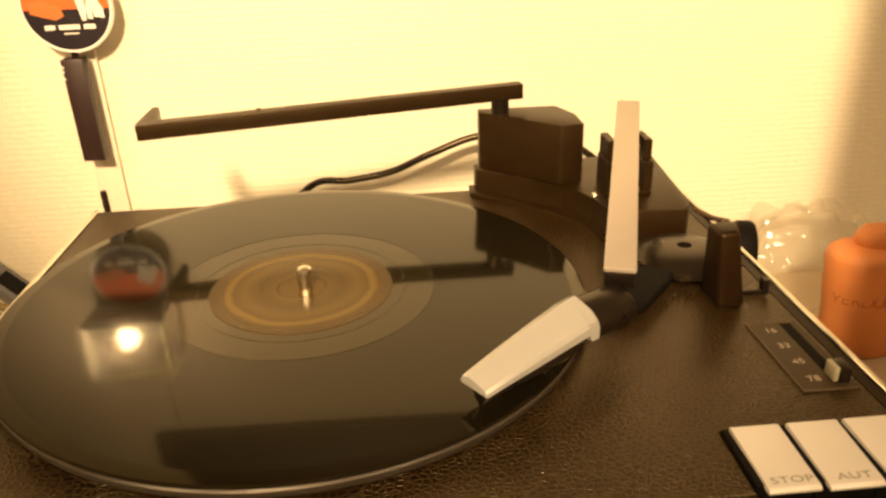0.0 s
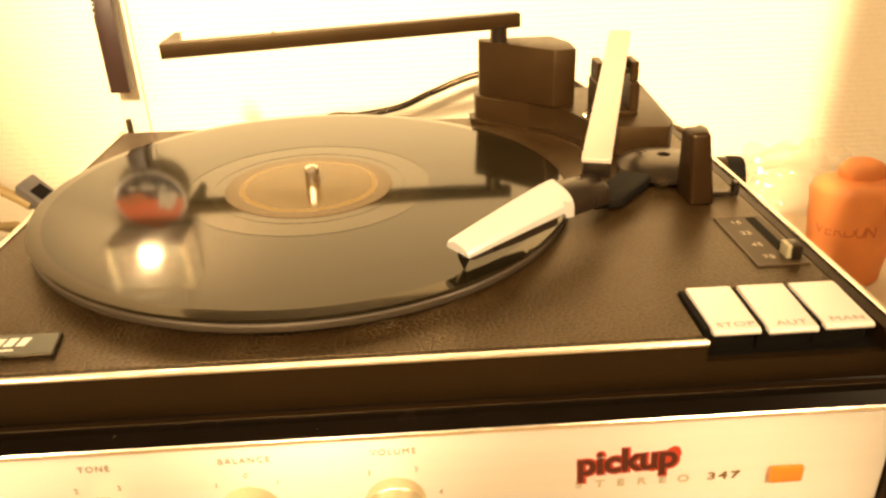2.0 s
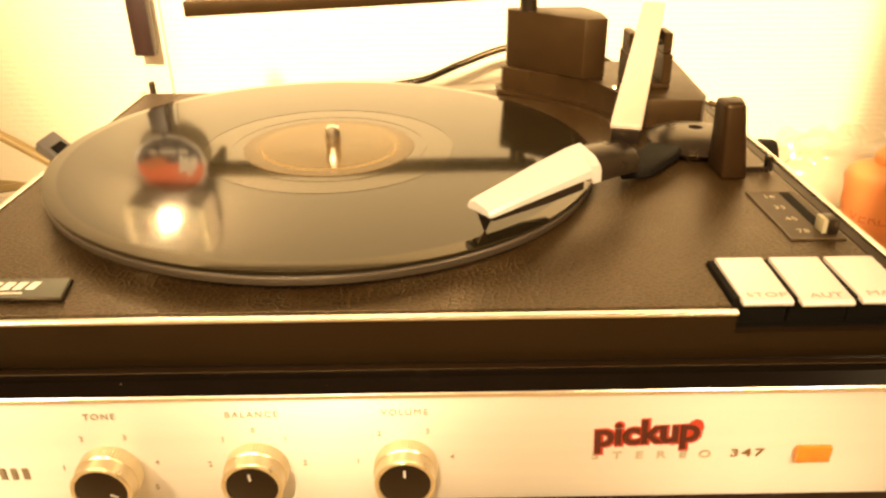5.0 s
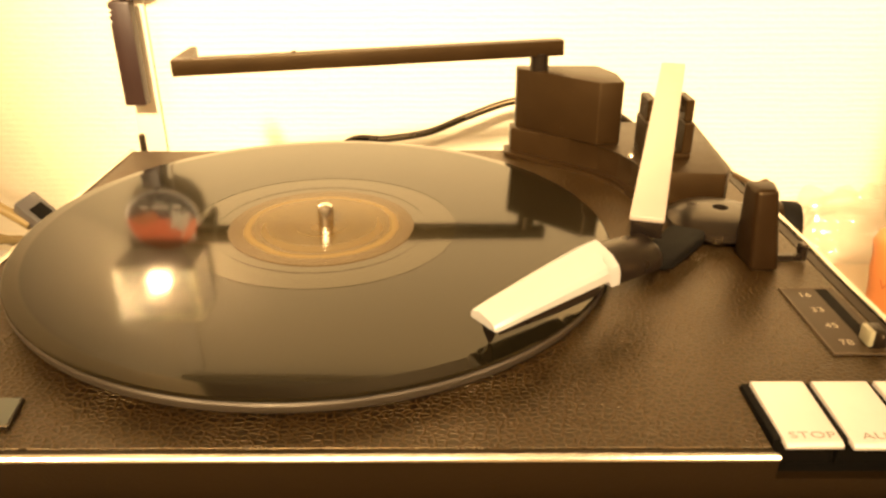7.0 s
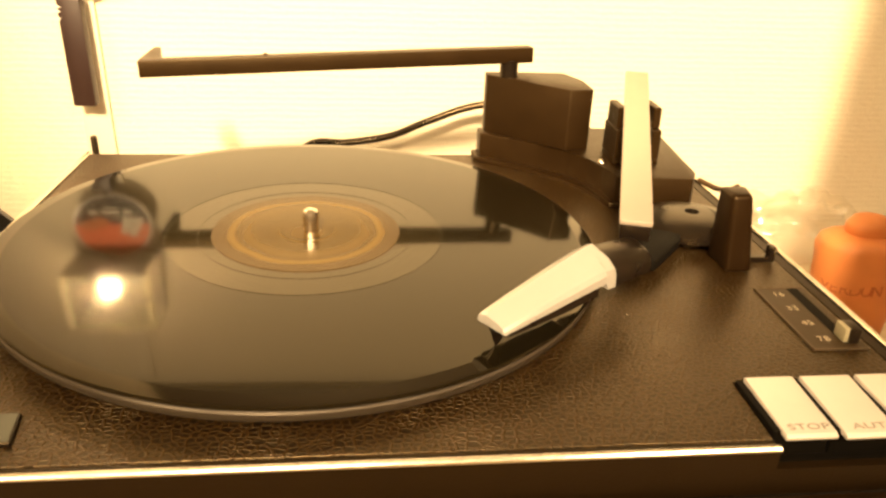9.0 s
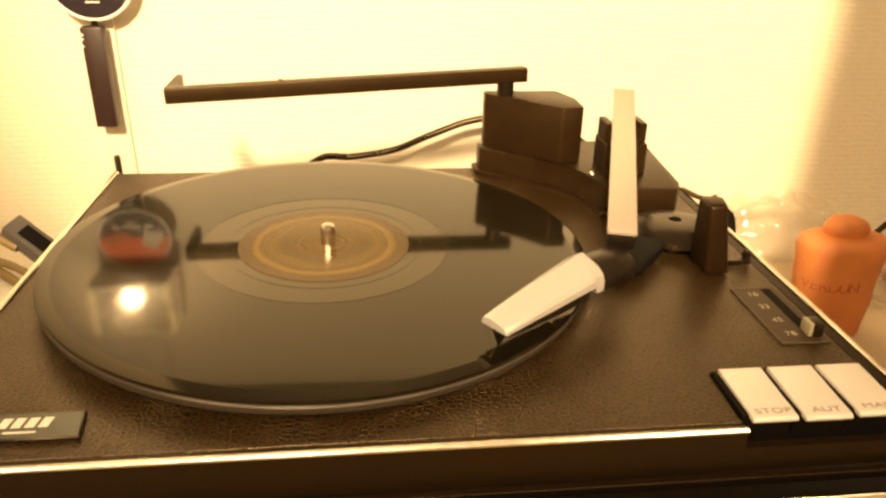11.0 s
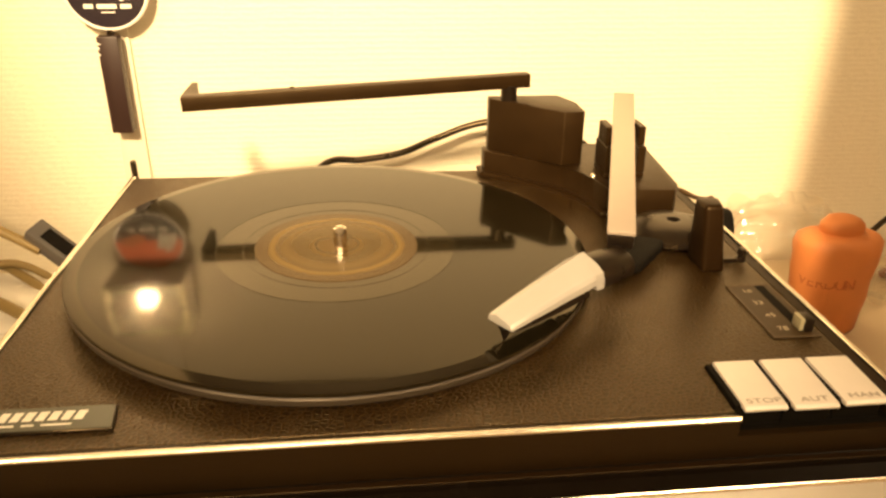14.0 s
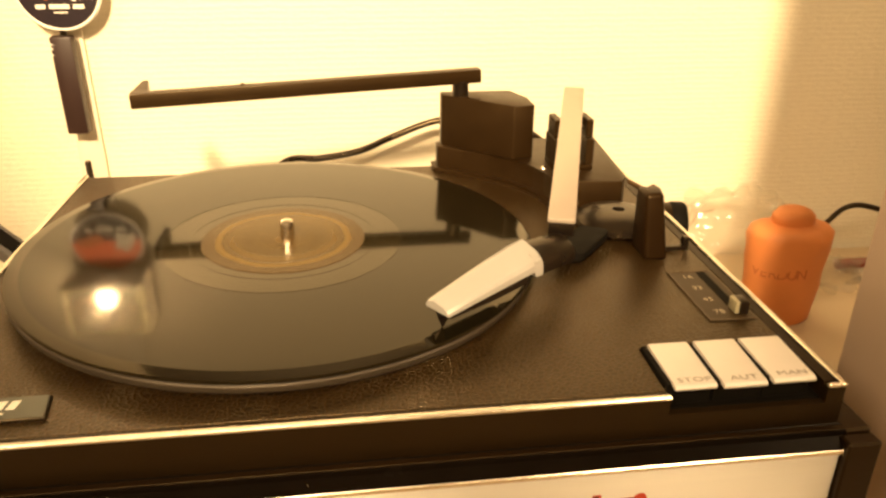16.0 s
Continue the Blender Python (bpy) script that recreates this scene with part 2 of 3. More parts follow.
# the grooves spread a reflection across themselves, towards and away from the middle
VB = VINYL.node_tree.nodes["Principled BSDF"]
VT = VINYL.node_tree.nodes.new("ShaderNodeTangent")
VT.direction_type, VT.axis = "RADIAL", "Z"
VINYL.node_tree.links.new(VT.outputs[0], VB.inputs["Tangent"])
VB.inputs["Coat Weight"].default_value = 0.22
VB.inputs["Coat Roughness"].default_value = 0.030
VB.inputs["Coat IOR"].default_value = 1.40
VB.inputs["Anisotropic"].default_value = 0.6
VB.inputs["Anisotropic Rotation"].default_value = 0.25
VB.inputs["Specular Tint"].default_value = (1.0, 0.74, 0.34, 1)
LABEL = rings("paper_label", [(0, (0.070, 0.042, 0.014)), (0.0115, (0.0612, 0.0365, 0.0080)), (0.0120, (0.0216, 0.0125, 0.0035)), (0.0128, (0.0660, 0.0400, 0.0080)), (0.020, (0.0480, 0.0285, 0.0060)),
                              (0.027, (0.0700, 0.0420, 0.0085)), (0.0312, (0.0540, 0.0310, 0.0062)), (0.0330, (0.1000, 0.0620, 0.0120)), (0.0346, (0.0920, 0.0560, 0.0110)), (0.0362, (0.0480, 0.0270, 0.0060)), (0.039, (0.0396, 0.0215, 0.0052))],
              [(0, 0.20), (0.04, 0.24)], wobble=0.026, spec=0.34)
LABEL.node_tree.nodes["Principled BSDF"].inputs["Specular Tint"].default_value = (1.0, 0.70, 0.26, 1)


PLATTER = material("dark_grey_metal", (0.060, 0.047, 0.034), 0.34, 0.35, grain=0.1, bump=0.02)
KEY_INK = material("faded_key_print", (0.30, 0.27, 0.24), 0.5, bump=0)


for m in (LEATHER, PLASTIC, SMOOTH, BLACK, CASING):
    m.node_tree.nodes["Principled BSDF"].inputs["Specular Tint"].default_value = (1.0, 0.76, 0.46, 1)


# mesh helpers
def finish(bm, name, mat, parent=None, label="", smooth=None):
    bmesh.ops.recalc_face_normals(bm, faces=bm.faces)
    me = bpy.data.meshes.new(name)
    bm.to_mesh(me)
    bm.free()
    me.materials.append(mat)
    if smooth is not None:
        for p in me.polygons:
            p.use_smooth = True
        me.set_sharp_from_angle(angle=radians(smooth))
    ob = new(name, me)
    if parent is not None:
        ob.parent = parent
    if label:
        ob["label"] = label
    return ob


def part(name, bm, mat, parent, label="", smooth=35):
    return finish(bm, name, mat, parent, label, smooth)


def thing(name, label, category, place=(0, 0, 0), group=""):
    ob = new(name)
    ob.empty_display_size = 0.02
    ob.location = place
    return tagged(ob, label, category, group)


def bevelled(bm, width, segments=2):
    if width:
        bmesh.ops.bevel(bm, geom=bm.edges[:], offset=width, segments=segments, affect="EDGES", profile=0.5, clamp_overlap=True)
    return bm


def block(x0, x1, y0, y1, z0, z1, bevel=0.0, segments=2):
    bm = bmesh.new()
    bmesh.ops.create_cube(bm, size=1, matrix=Matrix.LocRotScale(((x0 + x1) / 2, (y0 + y1) / 2, (z0 + z1) / 2), None, (abs(x1 - x0), abs(y1 - y0), abs(z1 - z0))))
    return bevelled(bm, bevel, segments)


def prism(outline, z0, z1, bevel=0.0, segments=2, top=None):
    """An upright prism over an outline of (x, y); top may give another outline at z1."""
    bm = bmesh.new()
    lower = [bm.verts.new((x, y, z0)) for x, y in outline]
    upper = [bm.verts.new((x, y, z1)) for x, y in (top or outline)]
    k = len(lower)
    bm.faces.new(lower[::-1])
    bm.faces.new(upper)
    for i in range(k):
        bm.faces.new((lower[i], lower[(i + 1) % k], upper[(i + 1) % k], upper[i]))
    return bevelled(bm, bevel, segments)


def along(profile, x0, x1, bevel=0.0):
    """A profile of (y, z) drawn out along x."""
    bm = bmesh.new()
    a = [bm.verts.new((x0, y, z)) for y, z in profile]
    b = [bm.verts.new((x1, y, z)) for y, z in profile]
    k = len(a)
    bm.faces.new(a)
    bm.faces.new(b[::-1])
    for i in range(k):
        bm.faces.new((a[i], a[(i + 1) % k], b[(i + 1) % k], b[i]))
    return bevelled(bm, bevel)


def lathe(profile, steps=64, squash=1.0, closed=False):
    """Turns a profile of (radius, z) round the z axis."""
    bm = bmesh.new()
    rows = []
    for r, z in profile:
        if r < 1e-6:
            rows.append([bm.verts.new((0, 0, z))])
        else:
            rows.append([bm.verts.new((r * math.cos(2 * math.pi * i / steps), squash * r * math.sin(2 * math.pi * i / steps), z)) for i in range(steps)])
    pairs = list(zip(rows, rows[1:])) + ([(rows[-1], rows[0])] if closed else [])
    for a, b in pairs:
        for i in range(steps):
            j = (i + 1) % steps
            quad = [a[i % len(a)], a[j % len(a)], b[j % len(b)], b[i % len(b)]]
            quad = [v for k, v in enumerate(quad) if v not in quad[:k]]
            if len(quad) > 2:
                bm.faces.new(quad)
    return bm


def spline(points, per=8):
    out = []
    pts = [Vector(p) for p in points]
    pts = [pts[0] * 2 - pts[1]] + pts + [pts[-1] * 2 - pts[-2]]
    for i in range(1, len(pts) - 2):
        p0, p1, p2, p3 = pts[i - 1:i + 3]
        for k in range(per):
            t = k / per
            out.append(0.5 * (2 * p1 + (p2 - p0) * t + (2 * p0 - 5 * p1 + 4 * p2 - p3) * t * t + (3 * p1 - p0 - 3 * p2 + p3) * t ** 3))
    return out + [pts[-2]]


def tube(points, radius, steps=10, per=8, taper=None):
    path = spline(points, per) if per else [Vector(p) for p in points]
    bm = bmesh.new()
    rows = []
    for i, p in enumerate(path):
        d = (path[min(i + 1, len(path) - 1)] - path[max(i - 1, 0)]).normalized()
        side = d.cross(Vector((0, 0, 1)))
        side = side.normalized() if side.length > 1e-4 else Vector((1, 0, 0))
        up = side.cross(d)
        r = radius if taper is None else radius + (taper - radius) * i / (len(path) - 1)
        rows.append([bm.verts.new(p + r * (math.cos(2 * math.pi * k / steps) * side + math.sin(2 * math.pi * k / steps) * up)) for k in range(steps)])
    for a, b in zip(rows, rows[1:]):
        for k in range(steps):
            bm.faces.new((a[k], a[(k + 1) % steps], b[(k + 1) % steps], b[k]))
    bm.faces.new(rows[0])
    bm.faces.new(rows[-1][::-1])
    return bm


def loft(sections):
    """Joins rings of points, all with the same count, into one closed skin."""
    bm = bmesh.new()
    rows = [[bm.verts.new(p) for p in ring] for ring in sections]
    k = len(rows[0])
    for a, b in zip(rows, rows[1:]):
        for i in range(k):
            bm.faces.new((a[i], a[(i + 1) % k], b[(i + 1) % k], b[i]))
    bm.faces.new(rows[0][::-1])
    bm.faces.new(rows[-1])
    return bm


def bar_between(a, b, width, height, bevel=0.0):
    """A bar from a to b (middles of its ends), upright section."""
    a, b = Vector(a), Vector(b)
    d = (b - a).normalized()
    side = d.cross(Vector((0, 0, 1))).normalized() * width / 2
    up = side.normalized().cross(d) * height / 2
    bm = loft([[p - side - up, p + side - up, p + side + up, p - side + up] for p in (a, b)])
    return bevelled(bm, bevel)


def words(text, size, m, mat, parent, name="lettering", depth=0.0001, spacing=1.0, align="CENTER", shear=0.0, bold=0.0):
    cu = bpy.data.curves.new(name, "FONT")
    cu.body, cu.size, cu.extrude, cu.space_character, cu.align_x, cu.align_y, cu.shear = text, size, depth, spacing, align, "CENTER", shear
    cu.offset = bold * size
    tmp = bpy.data.objects.new(name, cu)
    me = bpy.data.meshes.new_from_object(tmp)
    bpy.data.objects.remove(tmp)
    me.name = name
    me.materials.clear()
    me.materials.append(mat)
    ob = new(name, me)
    ob.parent = parent
    ob.matrix_basis = m
    return ob


# setting
def setting(name, bm, mat, label=""):
    return tagged(finish(bm, name, mat), label, kind="structure")


TABLE_Z, WALL_Y = -0.132, 0.245
setting("wall_back", block(-1.6, 2.0, WALL_Y, WALL_Y + 0.1, -0.85, 1.6), WALL, "cream painted woven wallpaper on a wall")
setting("wall_front", block(-1.6, 2.0, -2.7, -2.6, -0.85, 1.6), PAINT)
setting("wall_left", block(-1.7, -1.6, -2.7, WALL_Y + 0.1, -0.85, 1.6), PAINT)
setting("wall_right", block(2.0, 2.1, -2.7, WALL_Y + 0.1, -0.85, 1.6), PAINT)
setting("floor", block(-1.7, 2.1, -2.7, WALL_Y + 0.1, -0.95, -0.85), WOOD)
setting("ceiling", block(-1.7, 2.1, -2.7, WALL_Y + 0.1, 1.6, 1.7), CEIL)

table = thing("table", "cream laminate table against the wall", "table")
part("tabletop", block(-0.75, 0.95, -0.42, WALL_Y - 0.002, TABLE_Z - 0.03, TABLE_Z, 0.003), TABLETOP, table)
for x in (-0.70, 0.90):
    for y in (-0.37, 0.19):
        part("leg", block(x - 0.025, x + 0.025, y - 0.025, y + 0.025, -0.85, TABLE_Z - 0.03, 0.003), WOOD, table)

duct = tagged(part("cable_duct", block(-0.1770, -0.1575, WALL_Y - 0.0035, WALL_Y - 0.0005, TABLE_Z + 0.001, 0.288, 0.001), TRUNK, None), "white plastic cable duct running up the wall", "cable duct")

board = thing("wall_board", "dark brown wooden board hanging on the wall", "board")
DARKWOOD = material("dark_board_wood", (0.032, 0.017, 0.007), 0.5, grain=0.3, scale=20, bump=0.08, stretch=(0.5, 5, 5))
part("panel", block(-0.176, 0.632, 0.2390, WALL_Y - 0.001, 0.308, 0.612, 0.001), DARKWOOD, board)
for x0, x1, z0, z1 in ((-0.182, 0.638, 0.2995, 0.3077), (-0.182, 0.638, 0.6123, 0.6205), (-0.182, -0.1763, 0.308, 0.612), (0.6323, 0.638, 0.308, 0.612)):
    part("frame", block(x0, x1, 0.2370, WALL_Y - 0.001, z0, z1, 0.001), DARKWOOD, board)

# record player
tagged(part("riser", block(-0.160, 0.240, -0.162, 0.150, TABLE_Z, -0.0897, 0.002), WOOD, None), "pale wooden board under the record player", "riser")
X0, X1, Y0, Y1 = -0.138, 0.2115, -0.1405, 0.134
player = thing("record_player", "old dark plastic record player with a leather-grained deck", "record player", (0.03, 0, TABLE_Z))
player.matrix_world = Matrix.Translation((0, 0, 0))


def deck_part(name, bm, mat, parent=player, label="", smooth=35):
    return part(name, bm, mat, parent, label, smooth)


NX0, NX1 = 0.1431, 0.2045
# upper case with the notch for the keys
deck_part("case", prism([(X0, Y0), (NX0, Y0), (NX0, -0.1078), (NX1, -0.1078), (NX1, Y0), (X1, Y0), (X1, Y1), (X0, Y1)], -0.0078, -0.0012), CASING, label="dark brown plastic case")
deck_part("lower_case", block(X0, X1, Y0, Y1, -0.0175, -0.0078), CASING)
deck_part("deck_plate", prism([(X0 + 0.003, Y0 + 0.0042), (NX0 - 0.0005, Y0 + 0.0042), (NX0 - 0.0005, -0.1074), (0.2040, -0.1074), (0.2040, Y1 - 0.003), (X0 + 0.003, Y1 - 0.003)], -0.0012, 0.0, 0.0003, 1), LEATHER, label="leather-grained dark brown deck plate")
deck_part("front_lip", block(X0 + 0.003, NX0 - 0.0005, Y0 + 0.0016, Y0 + 0.0040, -0.0012, -0.0003, 0.0003, 1), CASING)
deck_part("side_strip", block(0.2044, X1 - 0.003, Y0 + 0.003, Y1 - 0.003, -0.0012, -0.0001), SMOOTH)
deck_part("front_trim", along([(Y0 - 0.0005, -0.0010), (Y0 - 0.0005, -0.0003), (Y0 + 0.0001, 0.0003), (Y0 + 0.0014, 0.0003), (Y0 + 0.0014, -0.0011), (Y0 + 0.0001, -0.0011), (Y0 + 0.0001, -0.0010)], X0, NX0), CHROME, label="polished metal trim")
deck_part("left_trim", block(X0 - 0.0005, X0 + 0.0022, Y0 + 0.0018, Y1, -0.0011, 0.0008, 0.0005, 1), CHROME)
deck_part("right_trim", block(X1 - 0.0020, X1 + 0.0005, Y0 - 0.0005, Y1, -0.0011, 0.0008, 0.0005, 1), CHROME)
deck_part("corner_trim", block(NX1, X1 - 0.0021, Y0 - 0.0005, Y0 + 0.0012, -0.0011, 0.0008, 0.0005, 1), CHROME)
# lower body
PY, PT, PB = -0.149, -0.0240, -0.0695
deck_part("body", prism([(X0 - 0.012, PY + 0.004), (X1 + 0.012, PY + 0.004), (X1 + 0.012, Y1 + 0.008), (X0 - 0.012, Y1 + 0.008)], -0.0850, -0.0176, 0.001, 1), SMOOTH)
deck_part("bevel_strip", along([(Y0 - 0.0004, -0.0172), (PY - 0.0008, PT + 0.0012), (PY - 0.0008, PT), (PY + 0.0038, PT), (PY + 0.0038, -0.0178), (Y0 - 0.0004, -0.0178)], X0 + 0.002, X1 + 0.001), GLOSS, label="glossy black strip")
deck_part("strip_edge", along([(PY - 0.0013, PT - 0.0004), (PY - 0.0013, PT + 0.0010), (PY - 0.0009, PT + 0.0014), (PY - 0.0009, PT - 0.0004)], X0 + 0.002, X1 + 0.001), CHROME)
panel = deck_part("front_panel", block(X0 + 0.002, X1 - 0.002, PY, PY + 0.0038, PB, PT - 0.0005, 0.0004, 1), BRUSHED, label="brushed aluminium control panel")
for x in (X0 - 0.012, X1 - 0.0015):
    deck_part("end_cheek", block(x, x + 0.0135, PY - 0.003, PY + 0.0038, -0.085, -0.019, 0.0008, 1), SMOOTH)
deck_part("plinth", block(X0 - 0.0, X1, PY - 0.004, PY + 0.0038, -0.0850, PB, 0.001, 1), SMOOTH)
for x in (X0 + 0.02, X1 - 0.02):
    for y in (PY + 0.03, Y1 - 0.03):
        ob = deck_part("foot", lathe([(0, -0.0895), (0.010, -0.0895), (0.011, -0.088), (0.011, -0.0848), (0, -0.0848)], 24), BLACK)
        ob.location = (x, y, 0)
FRONT = Matrix.Rotation(radians(90), 4, "X")


def on_panel(x, z, out=0.0002):
    return Matrix.Translation((x, PY - out, z)) @ FRONT


def knob(x, z, turn, title, marks):
    bm = bmesh.new()
    steps = 120
    prof = [(0.0106, 0.0002), (0.0106, 0.0050), (0.0101, 0.0054), (0.0100, 0.0060), (0.0100, 0.0098), (0.0095, 0.0102), (0.0086, 0.0102), (0.0086, 0.0096), (0, 0.0096)]
    rows = []
    for k, (r, h) in enumerate(prof):
        if r == 0:
            rows.append([bm.verts.new((0, 0, h))])
            continue
        rows.append([bm.verts.new(((r - (0.00016 if i % 2 and k < 2 else 0)) * math.cos(2 * math.pi * i / steps), (r - (0.00016 if i % 2 and k < 2 else 0)) * math.sin(2 * math.pi * i / steps), h)) for i in range(steps)])
    for a, b in zip(rows, rows[1:]):
        for i in range(steps):
            j = (i + 1) % steps
            bm.faces.new((a[i], a[j], b[j % len(b)], b[i]) if len(b) > 1 else (a[i], a[j], b[0]))
    bm.faces.new(rows[0][::-1])
    ob = part("knob", bm, KNOB, player, "pale gold metal control knob")
    ob.matrix_basis = on_panel(x, z, 0)
    cap = part("cap", lathe([(0.0085, 0.0096), (0.0085, 0.0098), (0.0080, 0.0100), (0, 0.0100)], 48), BLACK, ob, "black cap")
    mark = part("pointer", block(-0.00035, 0.00035, 0.0030, 0.0058, 0.0100, 0.0102), WHITE_INK, ob)
    mark.matrix_basis = Matrix.Rotation(radians(turn), 4, "Z")
    words(title, 0.0034, on_panel(x + 0.0002, KZ + 0.0217), INK, panel, spacing=1.25)
    for text, angle in marks:
        words(text, 0.0030, on_panel(x + 0.0160 * math.sin(radians(angle)), z + 0.0155 * math.cos(radians(angle))), INK, panel)


KZ = -0.0527
knob(0.0362, KZ, 0, "VOLUME", [("1", -85), ("2", -32), ("3", 28), ("4", 80)])
knob(-0.0136, KZ - 0.0003, 5, "BALANCE", [("2", -85), ("1", -40), ("0", 0), ("1", 40), ("2", 85)])
knob(-0.0628, KZ - 0.0010, -115, "TONE", [("1", -85), ("2", -28), ("3", 25), ("4", 78), ("5", 120)])
# maker's mark as bars, sticker and model print
for i in range(7):
    b = part("printed_bar", block(-0.0009, 0.0009, -0.0024, 0.0024, 0, 0.0002), INK, panel)
    b.matrix_basis = on_panel(-0.1150 + 0.0038 * i, -0.0545)
sticker = deck_part("sticker", prism([(0.1372, -0.0462), (0.1362, -0.0418), (0.1372, -0.0386), (0.1392, -0.0374), (0.1412, -0.0382), (0.1421, -0.0408), (0.1414, -0.0438), (0.1396, -0.0458)], 0.0001, 0.0002), RED, label="red sticker with a dark printed word")
sticker.matrix_basis = Matrix.Translation((-0.0068, PY, 0.0018)) @ FRONT
WORD = Matrix.Translation((0.1232, -0.0428, 0.0004)) @ Matrix.Rotation(radians(3.0), 4, "Z")
words("pickup", 0.0136, Matrix.Translation((0.0004, -0.0002, -0.0002)) @ WORD, RED, sticker, "letter_shadow", spacing=0.98, bold=0.075)
words("pickup", 0.0136, WORD, material("dark_red_print", (0.085, 0.014, 0.007), 0.5, bump=0), sticker, spacing=0.98, bold=0.030)
PALE_PRINT = material("pale_print", (0.66, 0.60, 0.48), 0.5, 0.5, bump=0)
for i, ch in enumerate("STEREO"):
    words(ch, 0.0042, on_panel(0.1000 + 0.0074 * i, -0.0507) @ Matrix.Diagonal((1.25, 1, 1, 1)), PALE_PRINT, panel, bold=0.03)
words("347", 0.0044, on_panel(0.1512, -0.0504) @ Matrix.Diagonal((1.45, 1, 1, 1)), material("ochre_print", (0.26, 0.15, 0.06), 0.5, bump=0), panel, spacing=1.3, bold=0.02)
deck_part("pilot_lamp", block(0.1674, 0.1790, PY - 0.0022, PY - 0.0001, -0.0535, -0.0470, 0.0006), AMBER, label="glowing amber pilot lamp")

random.seed(7)
DUST = material("dust_grey", (0.36, 0.30, 0.22), 0.8, bump=0)
for i in range(6):
    x, u, r = random.uniform(X0 + 0.01, X1 - 0.01), random.uniform(0.15, 0.85), random.uniform(0.00012, 0.00022)
    speck = deck_part("dust_speck", lathe([(0, 0.0), (r, 0.0), (r * 0.6, r * 0.4), (0, r * 0.5)], 8), DUST)
    speck.matrix_basis = Matrix.Translation((x, Y0 - 0.0004 - u * 0.0085, -0.0171 - u * 0.0055)) @ Matrix.Rotation(radians(33), 4, "X")

# nameplate with bars in place of its lettering
plate = deck_part("nameplate", prism([(-0.1235, -0.1282), (-0.0760, -0.1282), (-0.0780, -0.1145), (-0.1255, -0.1145)], 0.0, 0.0016, 0.0003, 1), BLACK, label="black nameplate with pale lettering bars")
part("nameplate_face", prism([(-0.1227, -0.1277), (-0.0767, -0.1277), (-0.0786, -0.1150), (-0.1246, -0.1150)], 0.0016, 0.0018), material("nameplate_grey", (0.075, 0.078, 0.062), 0.35, bump=0.02), plate)
for i in range(7):
    x = -0.1165 + i * 0.0043
    part("pale_bar", prism([(x, -0.1226), (x + 0.0030, -0.1226), (x + 0.0037, -0.1176), (x + 0.0007, -0.1176)], 0.0018, 0.0020), WHITE_INK, plate)
for x0, x1 in ((-0.1165, -0.1095), (-0.1070, -0.1030), (-0.1005, -0.0905)):
    part("fine_bar", block(x0, x1, -0.1254, -0.1246, 0.0018, 0.0020), WHITE_INK, plate)

# keys
deck_part("key_well", block(NX0 + 0.0002, NX1 - 0.0002, Y0 + 0.003, -0.1080, -0.0077, -0.0074), MATTE)
for i, (x0, x1, text) in enumerate(((0.1455, 0.1617, "STOP"), (0.1645, 0.1815, "AUT"), (0.1838, 0.2005, "MAN"))):
    tilt, w = (0.0, 0.9, -0.3)[i], x1 - x0
    key = part("key", along([(-0.0287, 0.0004), (-0.0290, 0.0016), (-0.0277, 0.0024), (-0.0008, 0.0034), (0.0, 0.0030), (0.0, 0.0004)], 0, w, 0.0003), BUTTON, player, "pale aluminium key")
    key.matrix_basis = Matrix.Translation((x0, -0.1093, 0.0)) @ Matrix.Rotation(radians(tilt), 4, "X")
    part("key_base", block(-0.0022, w - 0.0004, -0.0255, 0.0010, -0.0074, 0.0016, 0.0003, 1), MATTE, key, "black key base")
    words(text, 0.0050, Matrix.Translation((w / 2 + 0.0004, -0.0252, 0.00265)) @ Matrix.Rotation(radians(2), 4, "X") @ Matrix.Diagonal((1.08, 0.74, 1, 1)), KEY_INK, key, spacing=1.05, depth=0.00005)

# speed selector
EDGE_BROWN = material("rubbed_edge_brown", (0.070, 0.045, 0.022), 0.45)
speed = deck_part("speed_plate", block(0.1808, 0.2020, -0.0908, -0.0443, 0.0, 0.0006, 0.0002, 1), material("worn_plate_brown", (0.036, 0.022, 0.010), 0.45, grain=0.25, spec=0.3), label="speed selector plate with numbers")
part("slot", block(0.1945, 0.1990, -0.0870, -0.0452, 0.0006, 0.0007), MATTE, speed)
for y0, y1 in ((-0.0906, -0.0900), (-0.0451, -0.0445)):
    part("plate_line", block(0.1811, 0.2014, y0, y1, 0.0006, 0.0008), EDGE_BROWN, speed)
part("plate_line", block(0.1811, 0.1816, -0.0900, -0.0451, 0.0006, 0.0008), EDGE_BROWN, speed)
for i, text in enumerate(("16", "33", "45", "78")):
    words(text, 0.0046, Matrix.Translation((0.1887, -0.0500 - 0.0112 * i, 0.0007)), material("worn_print", (0.36, 0.31, 0.23), 0.6, bump=0), speed, spacing=1.1, depth=0.00005)
lever = part("speed_lever", block(0.1958, 0.2000, -0.0875, -0.0800, 0.0006, 0.0066, 0.0006), BLACK, player, "small selector lever with a pale face")
part("lever_face", block(0.1942, 0.1970, -0.0866, -0.0800, 0.0007, 0.0064, 0.0004), material("lever_beige", (0.30, 0.27, 0.18), 0.4), lever)

